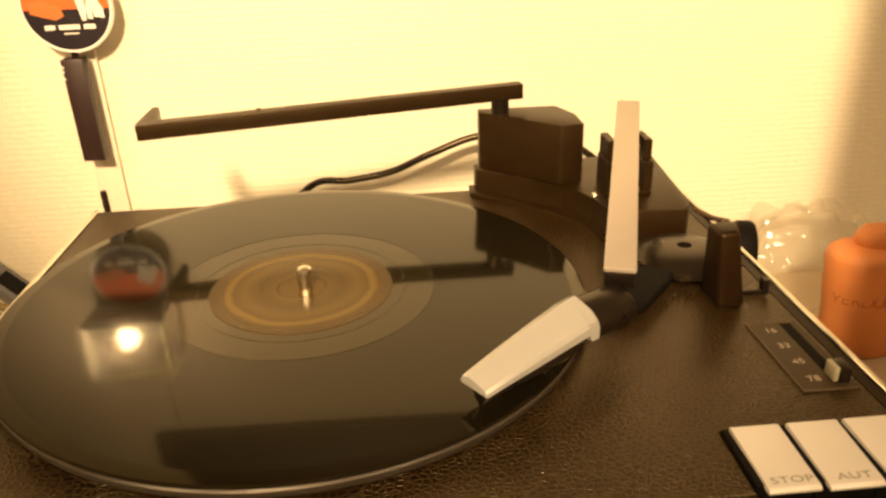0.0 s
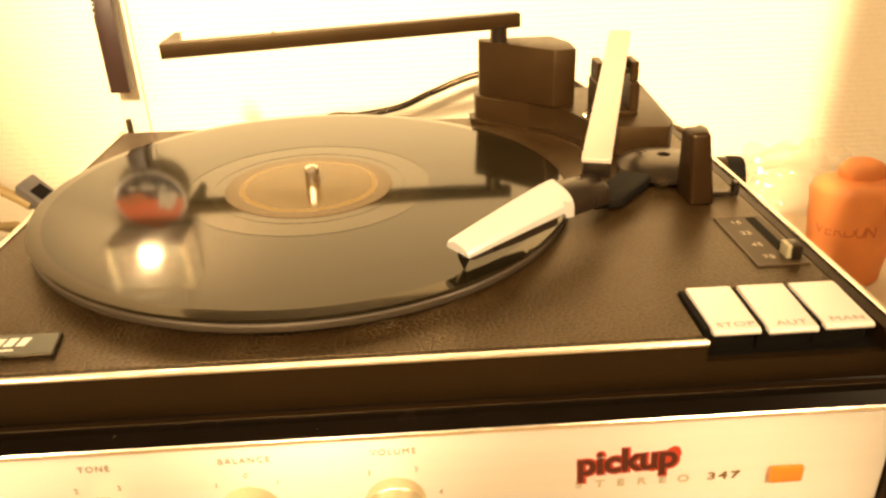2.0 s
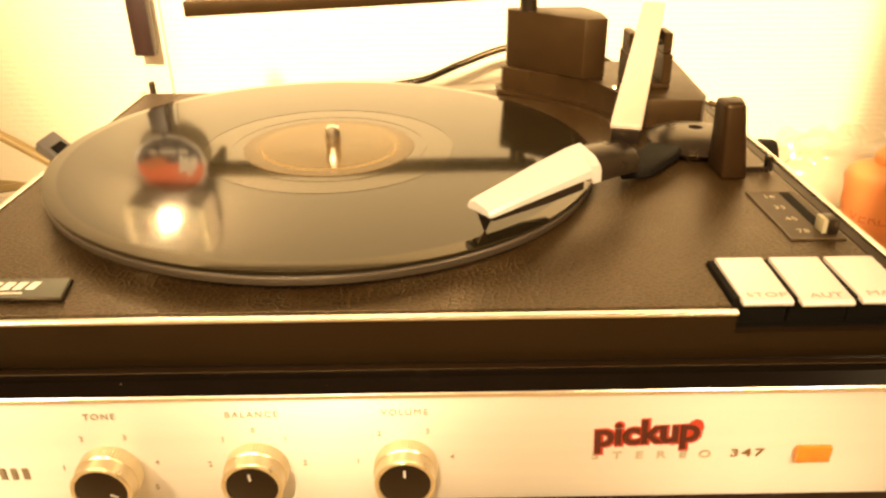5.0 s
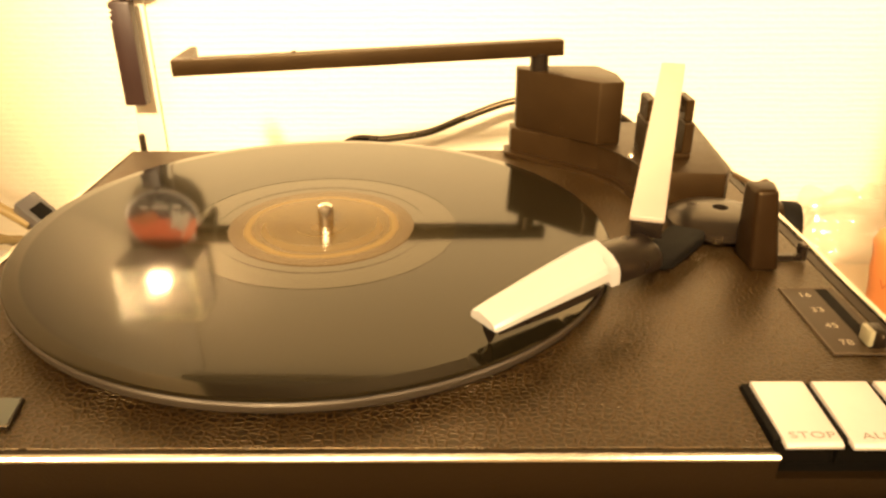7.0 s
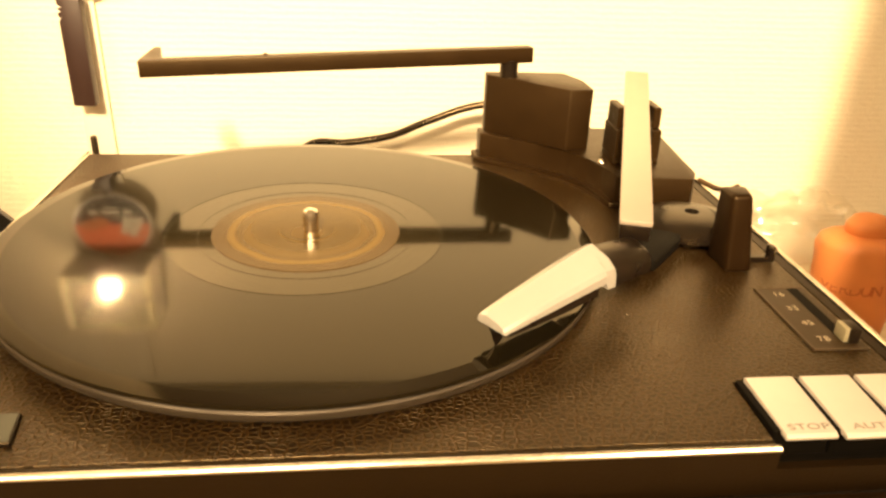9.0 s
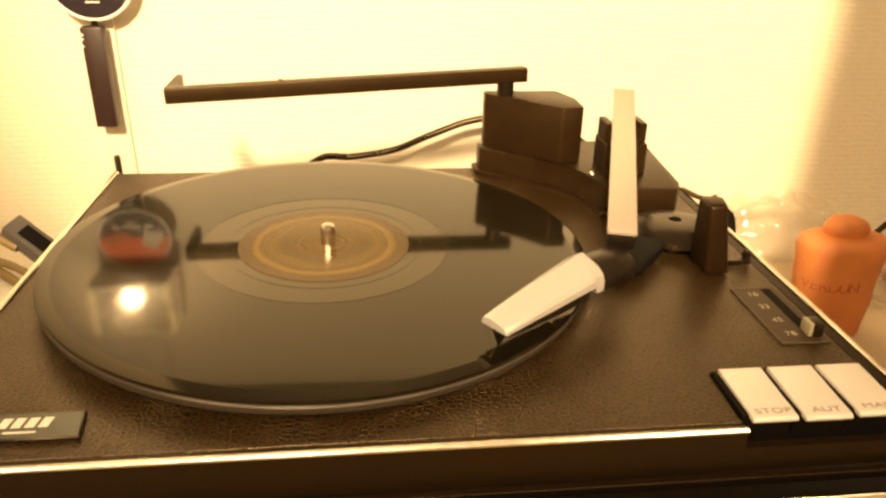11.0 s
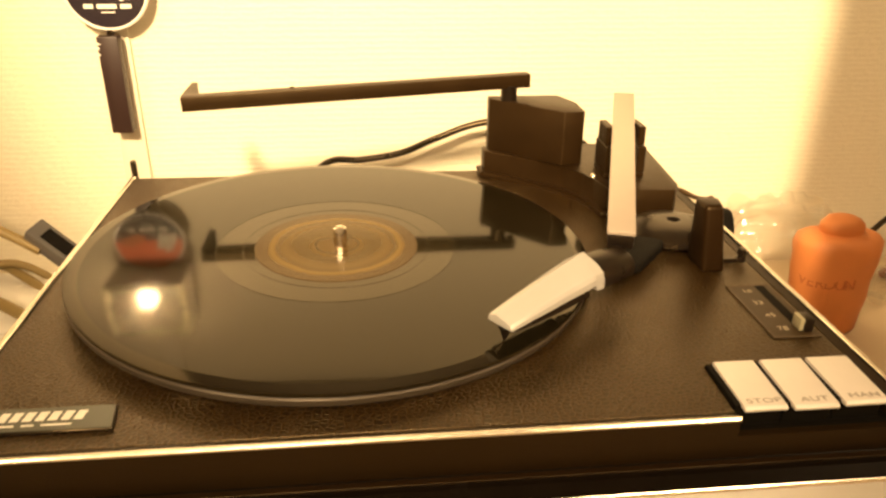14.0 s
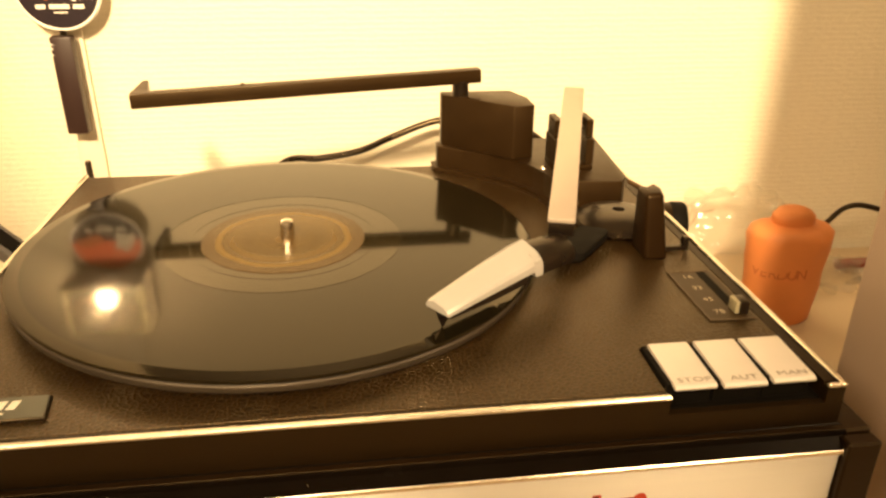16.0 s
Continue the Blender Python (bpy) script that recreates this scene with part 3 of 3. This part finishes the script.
# platter and spindle
LEAN = Matrix.Translation((-0.0028, 0, 0.0075)) @ Matrix.Rotation(radians(0.93), 4, "Y") @ Matrix.Translation((0, 0, -0.0075))
platter = deck_part("platter", lathe([(0, 0.0026), (0.122, 0.0026), (0.1244, 0.0028), (0.1249, 0.0038), (0.1249, 0.0056), (0.1243, 0.0062), (0, 0.0062)], 128), PLATTER, label="dark grey metal turntable platter")
platter.matrix_basis = LEAN
deck_part("spindle", lathe([(0, 0.0025), (0.0036, 0.006), (0.0036, 0.0160), (0.0031, 0.0176), (0.0018, 0.0186), (0, 0.0189)], 32), CHROME, label="polished metal spindle").location = (-0.0010, 0, 0)
RZ = 0.0086
record = tagged(part("record", lathe([(0.0018, 0.0064), (0.1225, 0.0064), (0.1246, 0.0068), (0.1250, 0.0073), (0.1248, 0.0078), (0.1243, RZ - 0.00055), (0.1238, RZ - 0.00050), (0.1190, RZ - 0.00004), (0.1184, RZ), (0.0400, RZ), (0.0022, RZ), (0.0018, RZ)], 160, closed=True), VINYL, None, smooth=12), "glossy black shellac record lying on the platter", "record")
part("paper_label", lathe([(0.0018, RZ + 0.0002), (0.0400, RZ + 0.0002), (0.0402, RZ), (0.0018, RZ)], 96, closed=True), LABEL, record, "brown paper label with gold rings")
for r in (0.0455, 0.0585):
    part("groove_ring", lathe([(r, RZ), (r + 0.0001, RZ + 0.00012), (r + 0.0003, RZ + 0.00012), (r + 0.0004, RZ)], 128), VINYL, record)

record.matrix_basis = LEAN

# arm housing
base_out = [(0.0895, 0.1330), (0.0895, 0.1215), (0.1050, 0.1110), (0.1200, 0.0995), (0.1340, 0.0870), (0.1420, 0.0740), (0.1465, 0.0630), (0.1490, 0.0460), (0.1875, 0.0420), (0.1930, 0.0520), (0.1990, 0.1330)]
housing = deck_part("arm_housing", prism(base_out, 0.0002, 0.0165, 0.0008, 2), PLASTIC, label="raised dark plastic housing")
part("ledge", prism([(x - 0.0032, min(y, 0.1330) - (0.0028 if y < 0.13 else 0.0)) for x, y in base_out[:8]] + [(0.1600, 0.0440), (0.1600, 0.1330)], 0.0001, 0.0030, 0.0006, 1), PLASTIC, housing)
part("tower", prism([(0.0922, 0.1325), (0.0922, 0.1250), (0.1325, 0.0882), (0.1455, 0.0900), (0.1455, 0.1110), (0.1385, 0.1310)], 0.0165, 0.0502, 0.0008, 2), PLASTIC, housing)
balance_post = part("post", lathe([(0, 0), (0.0052, 0), (0.0052, 0.0095), (0, 0.0095)], 24), BLACK, housing)
balance_post.location = (0.1040, 0.1210, 0.0500)
holder = deck_part("holder_arm", bar_between((-0.0912, 0.0935, 0.0578), (0.1165, 0.1225, 0.0625), 0.0085, 0.0085, 0.0006), PLASTIC, label="long dark swing arm over the record")
part("finger", prism([(-0.0916, 0.0970), (-0.0822, 0.0985), (-0.0882, 0.1290), (-0.0919, 0.1285)], 0.0544, 0.0620, 0.0004, 1), PLASTIC, holder)
nub = part("nub", lathe([(0, 0), (0.0016, 0), (0.0013, 0.0010), (0, 0.0014)], 14), PLASTIC, holder)
nub.location = (-0.0290, 0.1045, 0.0630)
# fork bearing
fork = deck_part("bearing_fork", block(0.1524, 0.1764, 0.0640, 0.0860, 0.0166, 0.0195, 0.0006), PLASTIC)
for x in (0.1524, 0.1714):
    part("fork_cheek", prism([(x, 0.0640), (x + 0.0050, 0.0640), (x + 0.0050, 0.0860), (x, 0.0860)], 0.0195, 0.0352, 0.0005, 1), PLASTIC, fork)
    part("fork_cheek", prism([(x + 0.0006, 0.0680), (x + 0.0050, 0.0680), (x + 0.0050, 0.0850), (x + 0.0006, 0.0850)], 0.0350, 0.0462, 0.0006, 1), PLASTIC, fork)
pin = part("pin", lathe([(0, -0.0115), (0.0016, -0.0115), (0.0016, 0.0115), (0, 0.0115)], 16), BLACK, fork)
pin.matrix_basis = Matrix.Translation((0.1644, 0.0750, 0.0400)) @ Matrix.Rotation(radians(90), 4, "Y")
screw = part("screw", lathe([(0, 0.0), (0.0020, 0.0), (0.0016, 0.0010), (0, 0.0013)], 16), CHROME, fork)
screw.location = (0.1475, 0.0690, 0.0166)

# tone arm
arm = deck_part("tone_arm", bar_between((0.1777, 0.1170, 0.0534), (0.1250, -0.0490, 0.0319), 0.0126, 0.0024, 0.0006), ARM, label="satin metal tone arm with a silver head shell")
part("arm_underside", bar_between((0.1773, 0.1155, 0.0488), (0.1254, -0.0480, 0.0273), 0.0116, 0.0066, 0.0006), BLACK, arm)
part("arm_socket", prism([(0.1500, 0.0000), (0.1640, -0.0060), (0.1600, -0.0140), (0.1420, -0.0350), (0.1280, -0.0380), (0.1300, -0.0260)], 0.0040, 0.0088, 0.0012, 2), MATTE, arm)


def shell_ring(mid, ax, half, z0, z1, ridge):
    """A cross section of the head shell: a roof with a rounded ridge."""
    side = Vector((-ax.y, ax.x, 0))
    pts = []
    rise = z1 - z0
    for u, h in ((-1, z0), (-1, z0 + rise * 0.45), (-0.90, z0 + rise * 0.72), (-0.66, z0 + rise * 0.94), (-0.36, z1 + ridge), (0.06, z0 + rise * 0.98), (0.52, z0 + rise * 0.84), (0.86, z0 + rise * 0.60), (0.98, z0 + rise * 0.36), (1, z0)):
        p = mid + side * half * u
        pts.append(Vector((p.x, p.y, h)))
    return pts


tip, back = Vector((0.0629, -0.0957, 0)), Vector((0.1064, -0.0652, 0))
axis = (tip - back).normalized()
LEN = (tip - back).length
part("arm_joint", loft([shell_ring(back - axis * d, axis, hw, z0, z1, 0.0008) for d, hw, z0, z1 in ((-0.002, 0.0092, 0.0180, 0.0282), (0.010, 0.0088, 0.0175, 0.0275), (0.022, 0.0078, 0.0165, 0.0262), (0.0245, 0.0066, 0.0172, 0.0250))]), BLACK, arm, "black plastic joint", smooth=45)
shell = part("head_shell", loft([shell_ring(back + axis * LEN * t, axis, hw, z0, z1, rg) for t, hw, z0, z1, rg in
                                 ((0.0, 0.0090, 0.0180, 0.0288, 0.0010), (0.012, 0.0093, 0.0178, 0.0293, 0.0010), (0.085, 0.0092, 0.0180, 0.0290, 0.0009), (0.11, 0.0091, 0.0206, 0.0288, 0.0009), (0.4, 0.0083, 0.0190, 0.0262, 0.0008), (0.75, 0.0073, 0.0170, 0.0224, 0.0007), (0.985, 0.0066, 0.0156, 0.0196, 0.0006), (1.0, 0.0063, 0.0157, 0.0190, 0.0004))]), SILVER, arm, "silver lacquered head shell", smooth=24)
part("cartridge", loft([shell_ring(back + axis * LEN * t, axis, hw, z0, z1, 0) for t, hw, z0, z1 in ((0.17, 0.0086, 0.0165, 0.0240), (0.5, 0.0078, 0.0150, 0.0215), (0.95, 0.0054, 0.0135, 0.0176))]), BLACK, arm)
needle = tip - axis * 0.003
part("stylus_clip", loft([[Vector((needle.x + dx, needle.y + dy, z)) for dx, dy in ((-s, -s), (s, -s), (s, s), (-s, s))] for z, s in ((0.0140, 0.0024), (0.0115, 0.0016), (0.0078, 0.0004))]), BLACK, arm)

# lift knob, arm rest, hook
lift = deck_part("round_base", lathe([(0, 0.0046), (0.0222, 0.0046), (0.0230, 0.0052), (0.0230, 0.0076), (0.0216, 0.0088), (0.0125, 0.0116), (0.0060, 0.0124), (0.0034, 0.0124), (0.0030, 0.0070), (0, 0.0068)], 64), BLACK, label="round domed base with a hole")
part("pedestal", lathe([(0, 0.0002), (0.0150, 0.0002), (0.0142, 0.0046), (0, 0.0046)], 40), BLACK, lift)
lift.location = (0.1745, 0.0100, 0)
rest = deck_part("arm_rest", prism([(0.1750, -0.0305), (0.1868, -0.0305), (0.1900, -0.0110), (0.1745, -0.0110)], 0.0002, 0.0348, 0.0022, 3, top=[(0.1733, -0.0275), (0.1820, -0.0275), (0.1850, -0.0150), (0.1725, -0.0150)]), SMOOTH, label="upright arm rest post")
part("hook_bar", block(0.1895, 0.2015, -0.0205, -0.0170, 0.0004, 0.0030, 0.0004, 1), BLACK, rest)
part("hook_tip", block(0.1990, 0.2020, -0.0210, -0.0165, 0.0004, 0.0078, 0.0005, 1), BLACK, rest)
deck_part("lead_sleeve", tube([(0.1960, 0.0530, 0.0120), (0.1990, 0.0380, 0.0130), (0.1950, 0.0140, 0.0215), (0.1845, -0.0080, 0.0312), (0.1800, -0.0130, 0.0320)], 0.0014, 10), material("brown_sleeve", (0.070, 0.040, 0.016), 0.5))

# black canister lying on a small box beside the player
tagged(part("small_box", block(0.232, 0.292, 0.148, 0.182, TABLE_Z, -0.0846, 0.0015), MATTE, None), "small dark box standing on the table", "box")
can = thing("canister", "round black plastic canister lying beside the player", "canister", (0.2575, 0.165, -0.0655))
can.rotation_euler = (0, radians(90), radians(-12))
part("body", lathe([(0, -0.030), (0.0165, -0.030), (0.0175, -0.0285), (0.0182, 0.018), (0, 0.018)], 48), SMOOTH, can)
part("lid", lathe([(0, 0.018), (0.0184, 0.018), (0.0190, 0.019), (0.0190, 0.0275), (0.0176, 0.0298), (0.0120, 0.0300), (0.0112, 0.0288), (0, 0.0288)], 48), MATTE, can)

# clay bottle
def spline_profile(points):
    """Adds middles between the points of a turned profile."""
    out = [points[0]]
    for (r0, z0), (r1, z1) in zip(points, points[1:]):
        out += [((r0 + r1) / 2, (z0 + z1) / 2), (r1, z1)]
    return out


bottle = thing("clay_bottle", "orange terracotta flask with an impressed word", "bottle", (0.3572, 0.1280, TABLE_Z))
prof = [(0, 0.0004), (0.0250, 0.0004), (0.0272, 0.0025), (0.0290, 0.0200), (0.0304, 0.0450), (0.0318, 0.0640), (0.0330, 0.0730), (0.0322, 0.0790), (0.0275, 0.0830), (0.0200, 0.0842), (0.0160, 0.0852), (0.0166, 0.0885), (0.0162, 0.0920), (0.0136, 0.0955), (0.0085, 0.0972), (0, 0.0978)]
flask = lathe([(r, z * 0.935) for r, z in spline_profile(prof)], 56, 0.72)
for v in flask.verts:
    if v.co.z > 0.002:
        k = 0.0020 * noise.noise(v.co * 46) + 0.0011 * noise.noise(v.co * 110)
        v.co += Vector((v.co.x, v.co.y, 0)).normalized() * k + Vector((0, 0, 0.6 * k))
part("flask", flask, TERRACOTTA, bottle, smooth=50)
for i, ch in enumerate("VERDUN"):
    a = radians(-36 + 13.5 * i) - radians(119)
    x, y = 0.0309 * math.cos(a), 0.0309 * 0.72 * math.sin(a)
    nrm = math.atan2(math.sin(a) / 0.72, math.cos(a))
    words(ch, 0.0112, Matrix.Translation((x, y, 0.0455)) @ Matrix.Rotation(nrm + radians(90), 4, "Z") @ Matrix.Rotation(radians(90), 4, "X"), material("fired_letters", (0.50, 0.15, 0.05), 0.7, bump=0), bottle, "impressed_letter", depth=0.0003)

# crumpled clear bag
def crumpled(cx, cy, cz, rx, ry, rz, seed, amount):
    bm = bmesh.new()
    bmesh.ops.create_icosphere(bm, subdivisions=5, radius=1)
    for v in bm.verts:
        d = v.co.normalized()
        k = 1 + amount * (abs(noise.noise(d * 2.1 + Vector((seed, 0, 0)))) * 1.6 - 0.5) + 0.35 * amount * abs(noise.noise(d * 5 + Vector((0, seed, 0)))) + 0.12 * amount * abs(noise.noise(d * 12 + Vector((0, 0, seed))))
        v.co = Vector((cx + rx * d.x * k, cy + ry * d.y * k, max(TABLE_Z + 0.0005, cz + rz * d.z * k)))
    return bm


bag = thing("plastic_bag", "crumpled clear plastic bag on the table", "bag")
part("bag_body", crumpled(0.345, 0.190, -0.096, 0.058, 0.034, 0.046, 3.0, 0.34), FILM, bag, smooth=40)
part("bag_fold", crumpled(0.432, 0.178, TABLE_Z + 0.008, 0.034, 0.022, 0.011, 8.0, 0.7), FILM, bag, smooth=45)

# tall laminate box
tagged(part("speaker_box", block(0.270, 0.440, -0.140, -0.060, TABLE_Z, 0.320, 0.003), POST, None), "tall greige box standing on the table", "box")

# cables
def cable(name, pts, r, mat, label):
    return tagged(part(name, tube(pts, r, 10, 10), mat, None, smooth=60), label, "cable", "cables round the player")


cable("mains_lead", [(-0.075, 0.236, TABLE_Z + 0.003), (-0.050, 0.230, -0.060), (-0.019, 0.222, -0.0235), (0.009, 0.22, -0.0205), (0.040, 0.22, -0.0155), (0.067, 0.22, -0.0045), (0.104, 0.22, 0.0075), (0.150, 0.21, 0.010), (0.200, 0.200, -0.03), (0.215, 0.19, TABLE_Z + 0.003)], 0.0026, BLACK, "black cable looping along the wall")
cable("beige_lead", [(-0.310, 0.140, 0.012), (-0.240, 0.108, -0.008), (-0.206, 0.100, -0.0235), (-0.188, 0.096, -0.033)], 0.0032, BEIGE, "beige cable hanging down to a plug")
cable("beige_lead", [(-0.330, 0.200, -0.086), (-0.275, 0.200, -0.089), (-0.245, 0.185, -0.094), (-0.200, 0.150, -0.110), (-0.190, 0.140, TABLE_Z + 0.004)], 0.0035, BEIGE, "beige cable lying in a loop")
cable("beige_lead", [(-0.330, 0.200, -0.100), (-0.270, 0.190, -0.086), (-0.240, 0.190, -0.090), (-0.200, 0.190, -0.125), (-0.180, 0.190, TABLE_Z + 0.004)], 0.0030, BEIGE, "beige cable lying in a loop")
cable("beige_lead", [(-0.320, 0.160, -0.088), (-0.265, 0.150, -0.090), (-0.215, 0.120, -0.096), (-0.185, 0.110, TABLE_Z + 0.004)], 0.0042, BEIGE, "thick beige cable beside the player")
cable("black_lead", [(0.400, 0.215, TABLE_Z + 0.002), (0.412, 0.205, -0.112), (0.432, 0.20, -0.092), (0.453, 0.20, -0.073), (0.482, 0.20, -0.076), (0.540, 0.20, -0.100), (0.56, 0.20, TABLE_Z + 0.002)], 0.0024, BLACK, "black cable arching over the table")

# plug, adapter, rod, red plug
plug = thing("plug", "dark grey plug lying on cables", "plug", (-0.177, 0.098, -0.034))
plug.rotation_euler = (radians(18), radians(38), radians(-15))
part("shell", block(-0.021, 0.025, -0.0072, 0.0072, -0.0058, 0.0058, 0.0013), GREY, plug)
part("socket", block(-0.013, 0.0235, -0.0044, 0.0044, 0.0050, 0.0061, 0.0002, 1), MATTE, plug)
tagged(part("adapter_block", block(-0.330, -0.205, 0.110, 0.205, TABLE_Z, -0.098, 0.006), ENAMEL, None), "white plastic adapter block on the table", "adapter")
tagged(part("rod", lathe([(0, TABLE_Z), (0.0022, TABLE_Z), (0.0022, -0.0085), (0.0016, -0.0075), (0, -0.0075)], 16), BLACK, None), "thin black rod standing behind the player", "rod").location = (-0.1540, 0.1910, 0)
tagged(part("red_plug", tube([(0.456, 0.200, TABLE_Z + 0.0046), (0.470, 0.198, TABLE_Z + 0.0056), (0.492, 0.194, TABLE_Z + 0.0080)], 0.0044, 14), material("dark_red_plastic", (0.20, 0.015, 0.010), 0.4), None), "dark red plug on the table", "plug")

# round hanging sign
sign = thing("hanging_sign", "round enamel sign on a dark wooden handle", "sign", (-0.1650, WALL_Y - 0.015, 0.1070))
face = part("disc", lathe([(0, -0.0015), (0.0295, -0.0015), (0.0300, -0.0008), (0.0300, 0.0008), (0.0290, 0.0018), (0.0278, 0.0014), (0, 0.0014)], 72), ENAMEL, sign)
face.matrix_basis = FRONT
lower = [(0.0277 * math.cos(a), 0.0277 * math.sin(a)) for a in np.linspace(math.pi * 1.02, math.pi * 1.98, 30)]
upper = [(0.0277 * math.cos(a), 0.0277 * math.sin(a)) for a in np.linspace(-0.02 * math.pi, math.pi * 1.02, 40)]
part("dark_field", prism(lower, 0.0014, 0.0016), material("sign_black", (0.020, 0.015, 0.022), 0.25, bump=0, spec=0.8), face)
part("red_field", prism(upper, 0.0014, 0.0016), ORANGE_RED, face)
part("horn_shape", prism([(-0.0235, -0.004), (-0.0080, -0.0085), (-0.002, -0.006), (-0.004, 0.000), (-0.0155, 0.004), (-0.0225, 0.002)], 0.0016, 0.0018), material("sign_ochre", (0.50, 0.16, 0.05), 0.3, bump=0), face)
for pts in ([(0.0090, -0.0090), (0.0115, -0.0095), (0.0140, 0.0060), (0.0060, 0.0080)], [(0.0130, -0.0080), (0.0160, -0.0085), (0.0170, 0.0100), (0.0120, 0.0100)], [(0.0170, -0.0070), (0.0235, -0.0080), (0.0235, -0.0020), (0.0185, 0.0080), (0.0160, 0.0120)]):
    part("pale_shape", prism(pts, 0.0018, 0.0019), WHITE_INK, face)
for x0, x1 in ((-0.0160, -0.0095), (-0.0070, 0.0065), (0.0090, 0.0165)):
    part("pale_bar", block(x0, x1, -0.0145, -0.0115, 0.0016, 0.0018), WHITE_INK, face)
part("fine_bar", block(-0.0045, 0.0050, -0.0175, -0.0166, 0.0016, 0.0018), WHITE_INK, face)
part("stem", block(-0.0033, 0.0003, -0.0015, 0.0015, -0.0340, -0.0290), BLACK, sign)
part("handle", prism([(-0.0108, -0.005), (0.0042, -0.005), (0.0042, 0.005), (-0.0108, 0.005)], -0.1042, -0.0332, 0.0012, 2), HANDLE, sign, "dark chipped wooden handle")
for z, w in ((-0.0395, 0.0030), (-0.0425, 0.0024), (-0.0470, 0.0022)):
    part("chip", prism([(-0.0108, z), (-0.0108 + w, z + 0.0008), (-0.0103, z + 0.0022)], 0, 0.0002), WHITE_INK, sign).matrix_basis = Matrix.Translation((0, -0.0050, 0)) @ FRONT

# small lamp in a clear case above the sign
case = thing("wall_lamp", "small lit lamp in a clear plastic case on the wall", "lamp", (-0.1690, WALL_Y - 0.010, 0.168))
cover = part("cover", block(-0.033, 0.033, -0.034, -0.0325, -0.028, 0.028, 0.0006, 1), CASE, case)
for x in (-0.033, 0.0315):
    part("edge", block(x, x + 0.0015, -0.0325, 0.0080, -0.028, 0.028), CASE, case).visible_shadow = False
cover.visible_shadow = False
part("tray", block(-0.0314, 0.0314, -0.0310, 0.0078, -0.0290, -0.0278), ENAMEL, case)
part("back", block(-0.033, 0.033, 0.0080, 0.0095, -0.028, 0.028), material("grey_card", (0.20, 0.17, 0.14), 0.5, grain=0.5, scale=70, bump=0.2, bump_scale=150), case)
GLEAM = material("polished_case_edge", (0.95, 0.84, 0.62), 0.28, 1.0, grain=0.2, scale=300, bump=0.3, bump_scale=260)
for a, b in (((-0.031, -0.026), (0.031, -0.026)), ((-0.031, 0.026), (0.031, 0.026)), ((-0.031, -0.026), (-0.031, 0.026)), ((0.031, -0.026), (0.031, 0.026))):
    part("case_edge", tube([(a[0], -0.0308, a[1]), ((a[0] + b[0]) / 2, -0.0312, (a[1] + b[1]) / 2), (b[0], -0.0308, b[1])], 0.0027, 12, 4), GLEAM, case, smooth=60)
# reflector added behind the bulb to give its glow an uneven outline
FOIL = material("crumpled_foil", (0.70, 0.60, 0.45), 0.35, 0.3, grain=0.9, scale=110, bump=1.0, bump_scale=160)
bm = bmesh.new()
bmesh.ops.create_grid(bm, x_segments=14, y_segments=12, size=1)
for v in bm.verts:
    x, y = v.co.x * 0.020, v.co.y * 0.015
    v.co = Vector((x, 0.0040 + 0.0035 * noise.noise(Vector((x * 160, y * 160, 4.0))), y))
part("foil", bm, FOIL, case, "crumpled reflector added behind the bulb", smooth=None)
GLOW = material("glowing_bulb_glass", (0.9, 0.8, 0.6), 0.3)
GLOW.node_tree.nodes["Principled BSDF"].inputs["Emission Color"].default_value = (1.0, 0.68, 0.34, 1)
GLOW.node_tree.nodes["Principled BSDF"].inputs["Emission Strength"].default_value = 160
bm = bmesh.new()
bmesh.ops.create_icosphere(bm, subdivisions=3, radius=1)
for v in bm.verts:
    k = 1 + 0.45 * noise.noise(v.co * 1.9 + Vector((3.1, 0, 0)))
    v.co = Vector((v.co.x * 0.0092 * k, v.co.y * 0.0080 * k, v.co.z * 0.0098 * k))
bulb = part("bulb", bm, GLOW, case, smooth=60)
bulb.location = (-0.003, -0.018, -0.006)
part("lamp_cap", lathe([(0, 0.0), (0.0048, 0.0), (0.0050, 0.002), (0.0050, 0.012), (0, 0.012)], 24), GREY, case).location = (-0.003, -0.018, 0.0042)

# round fitting above the bag
fitting = tagged(part("wall_fitting", lathe([(0, 0.0), (0.016, 0.0), (0.020, 0.003), (0.021, 0.012), (0.014, 0.020), (0, 0.020)], 40), GREY, None), "round dark grey fitting on the wall", "fitting")
fitting.matrix_basis = Matrix.Translation((0.3960, WALL_Y - 0.0005, 0.1245)) @ FRONT
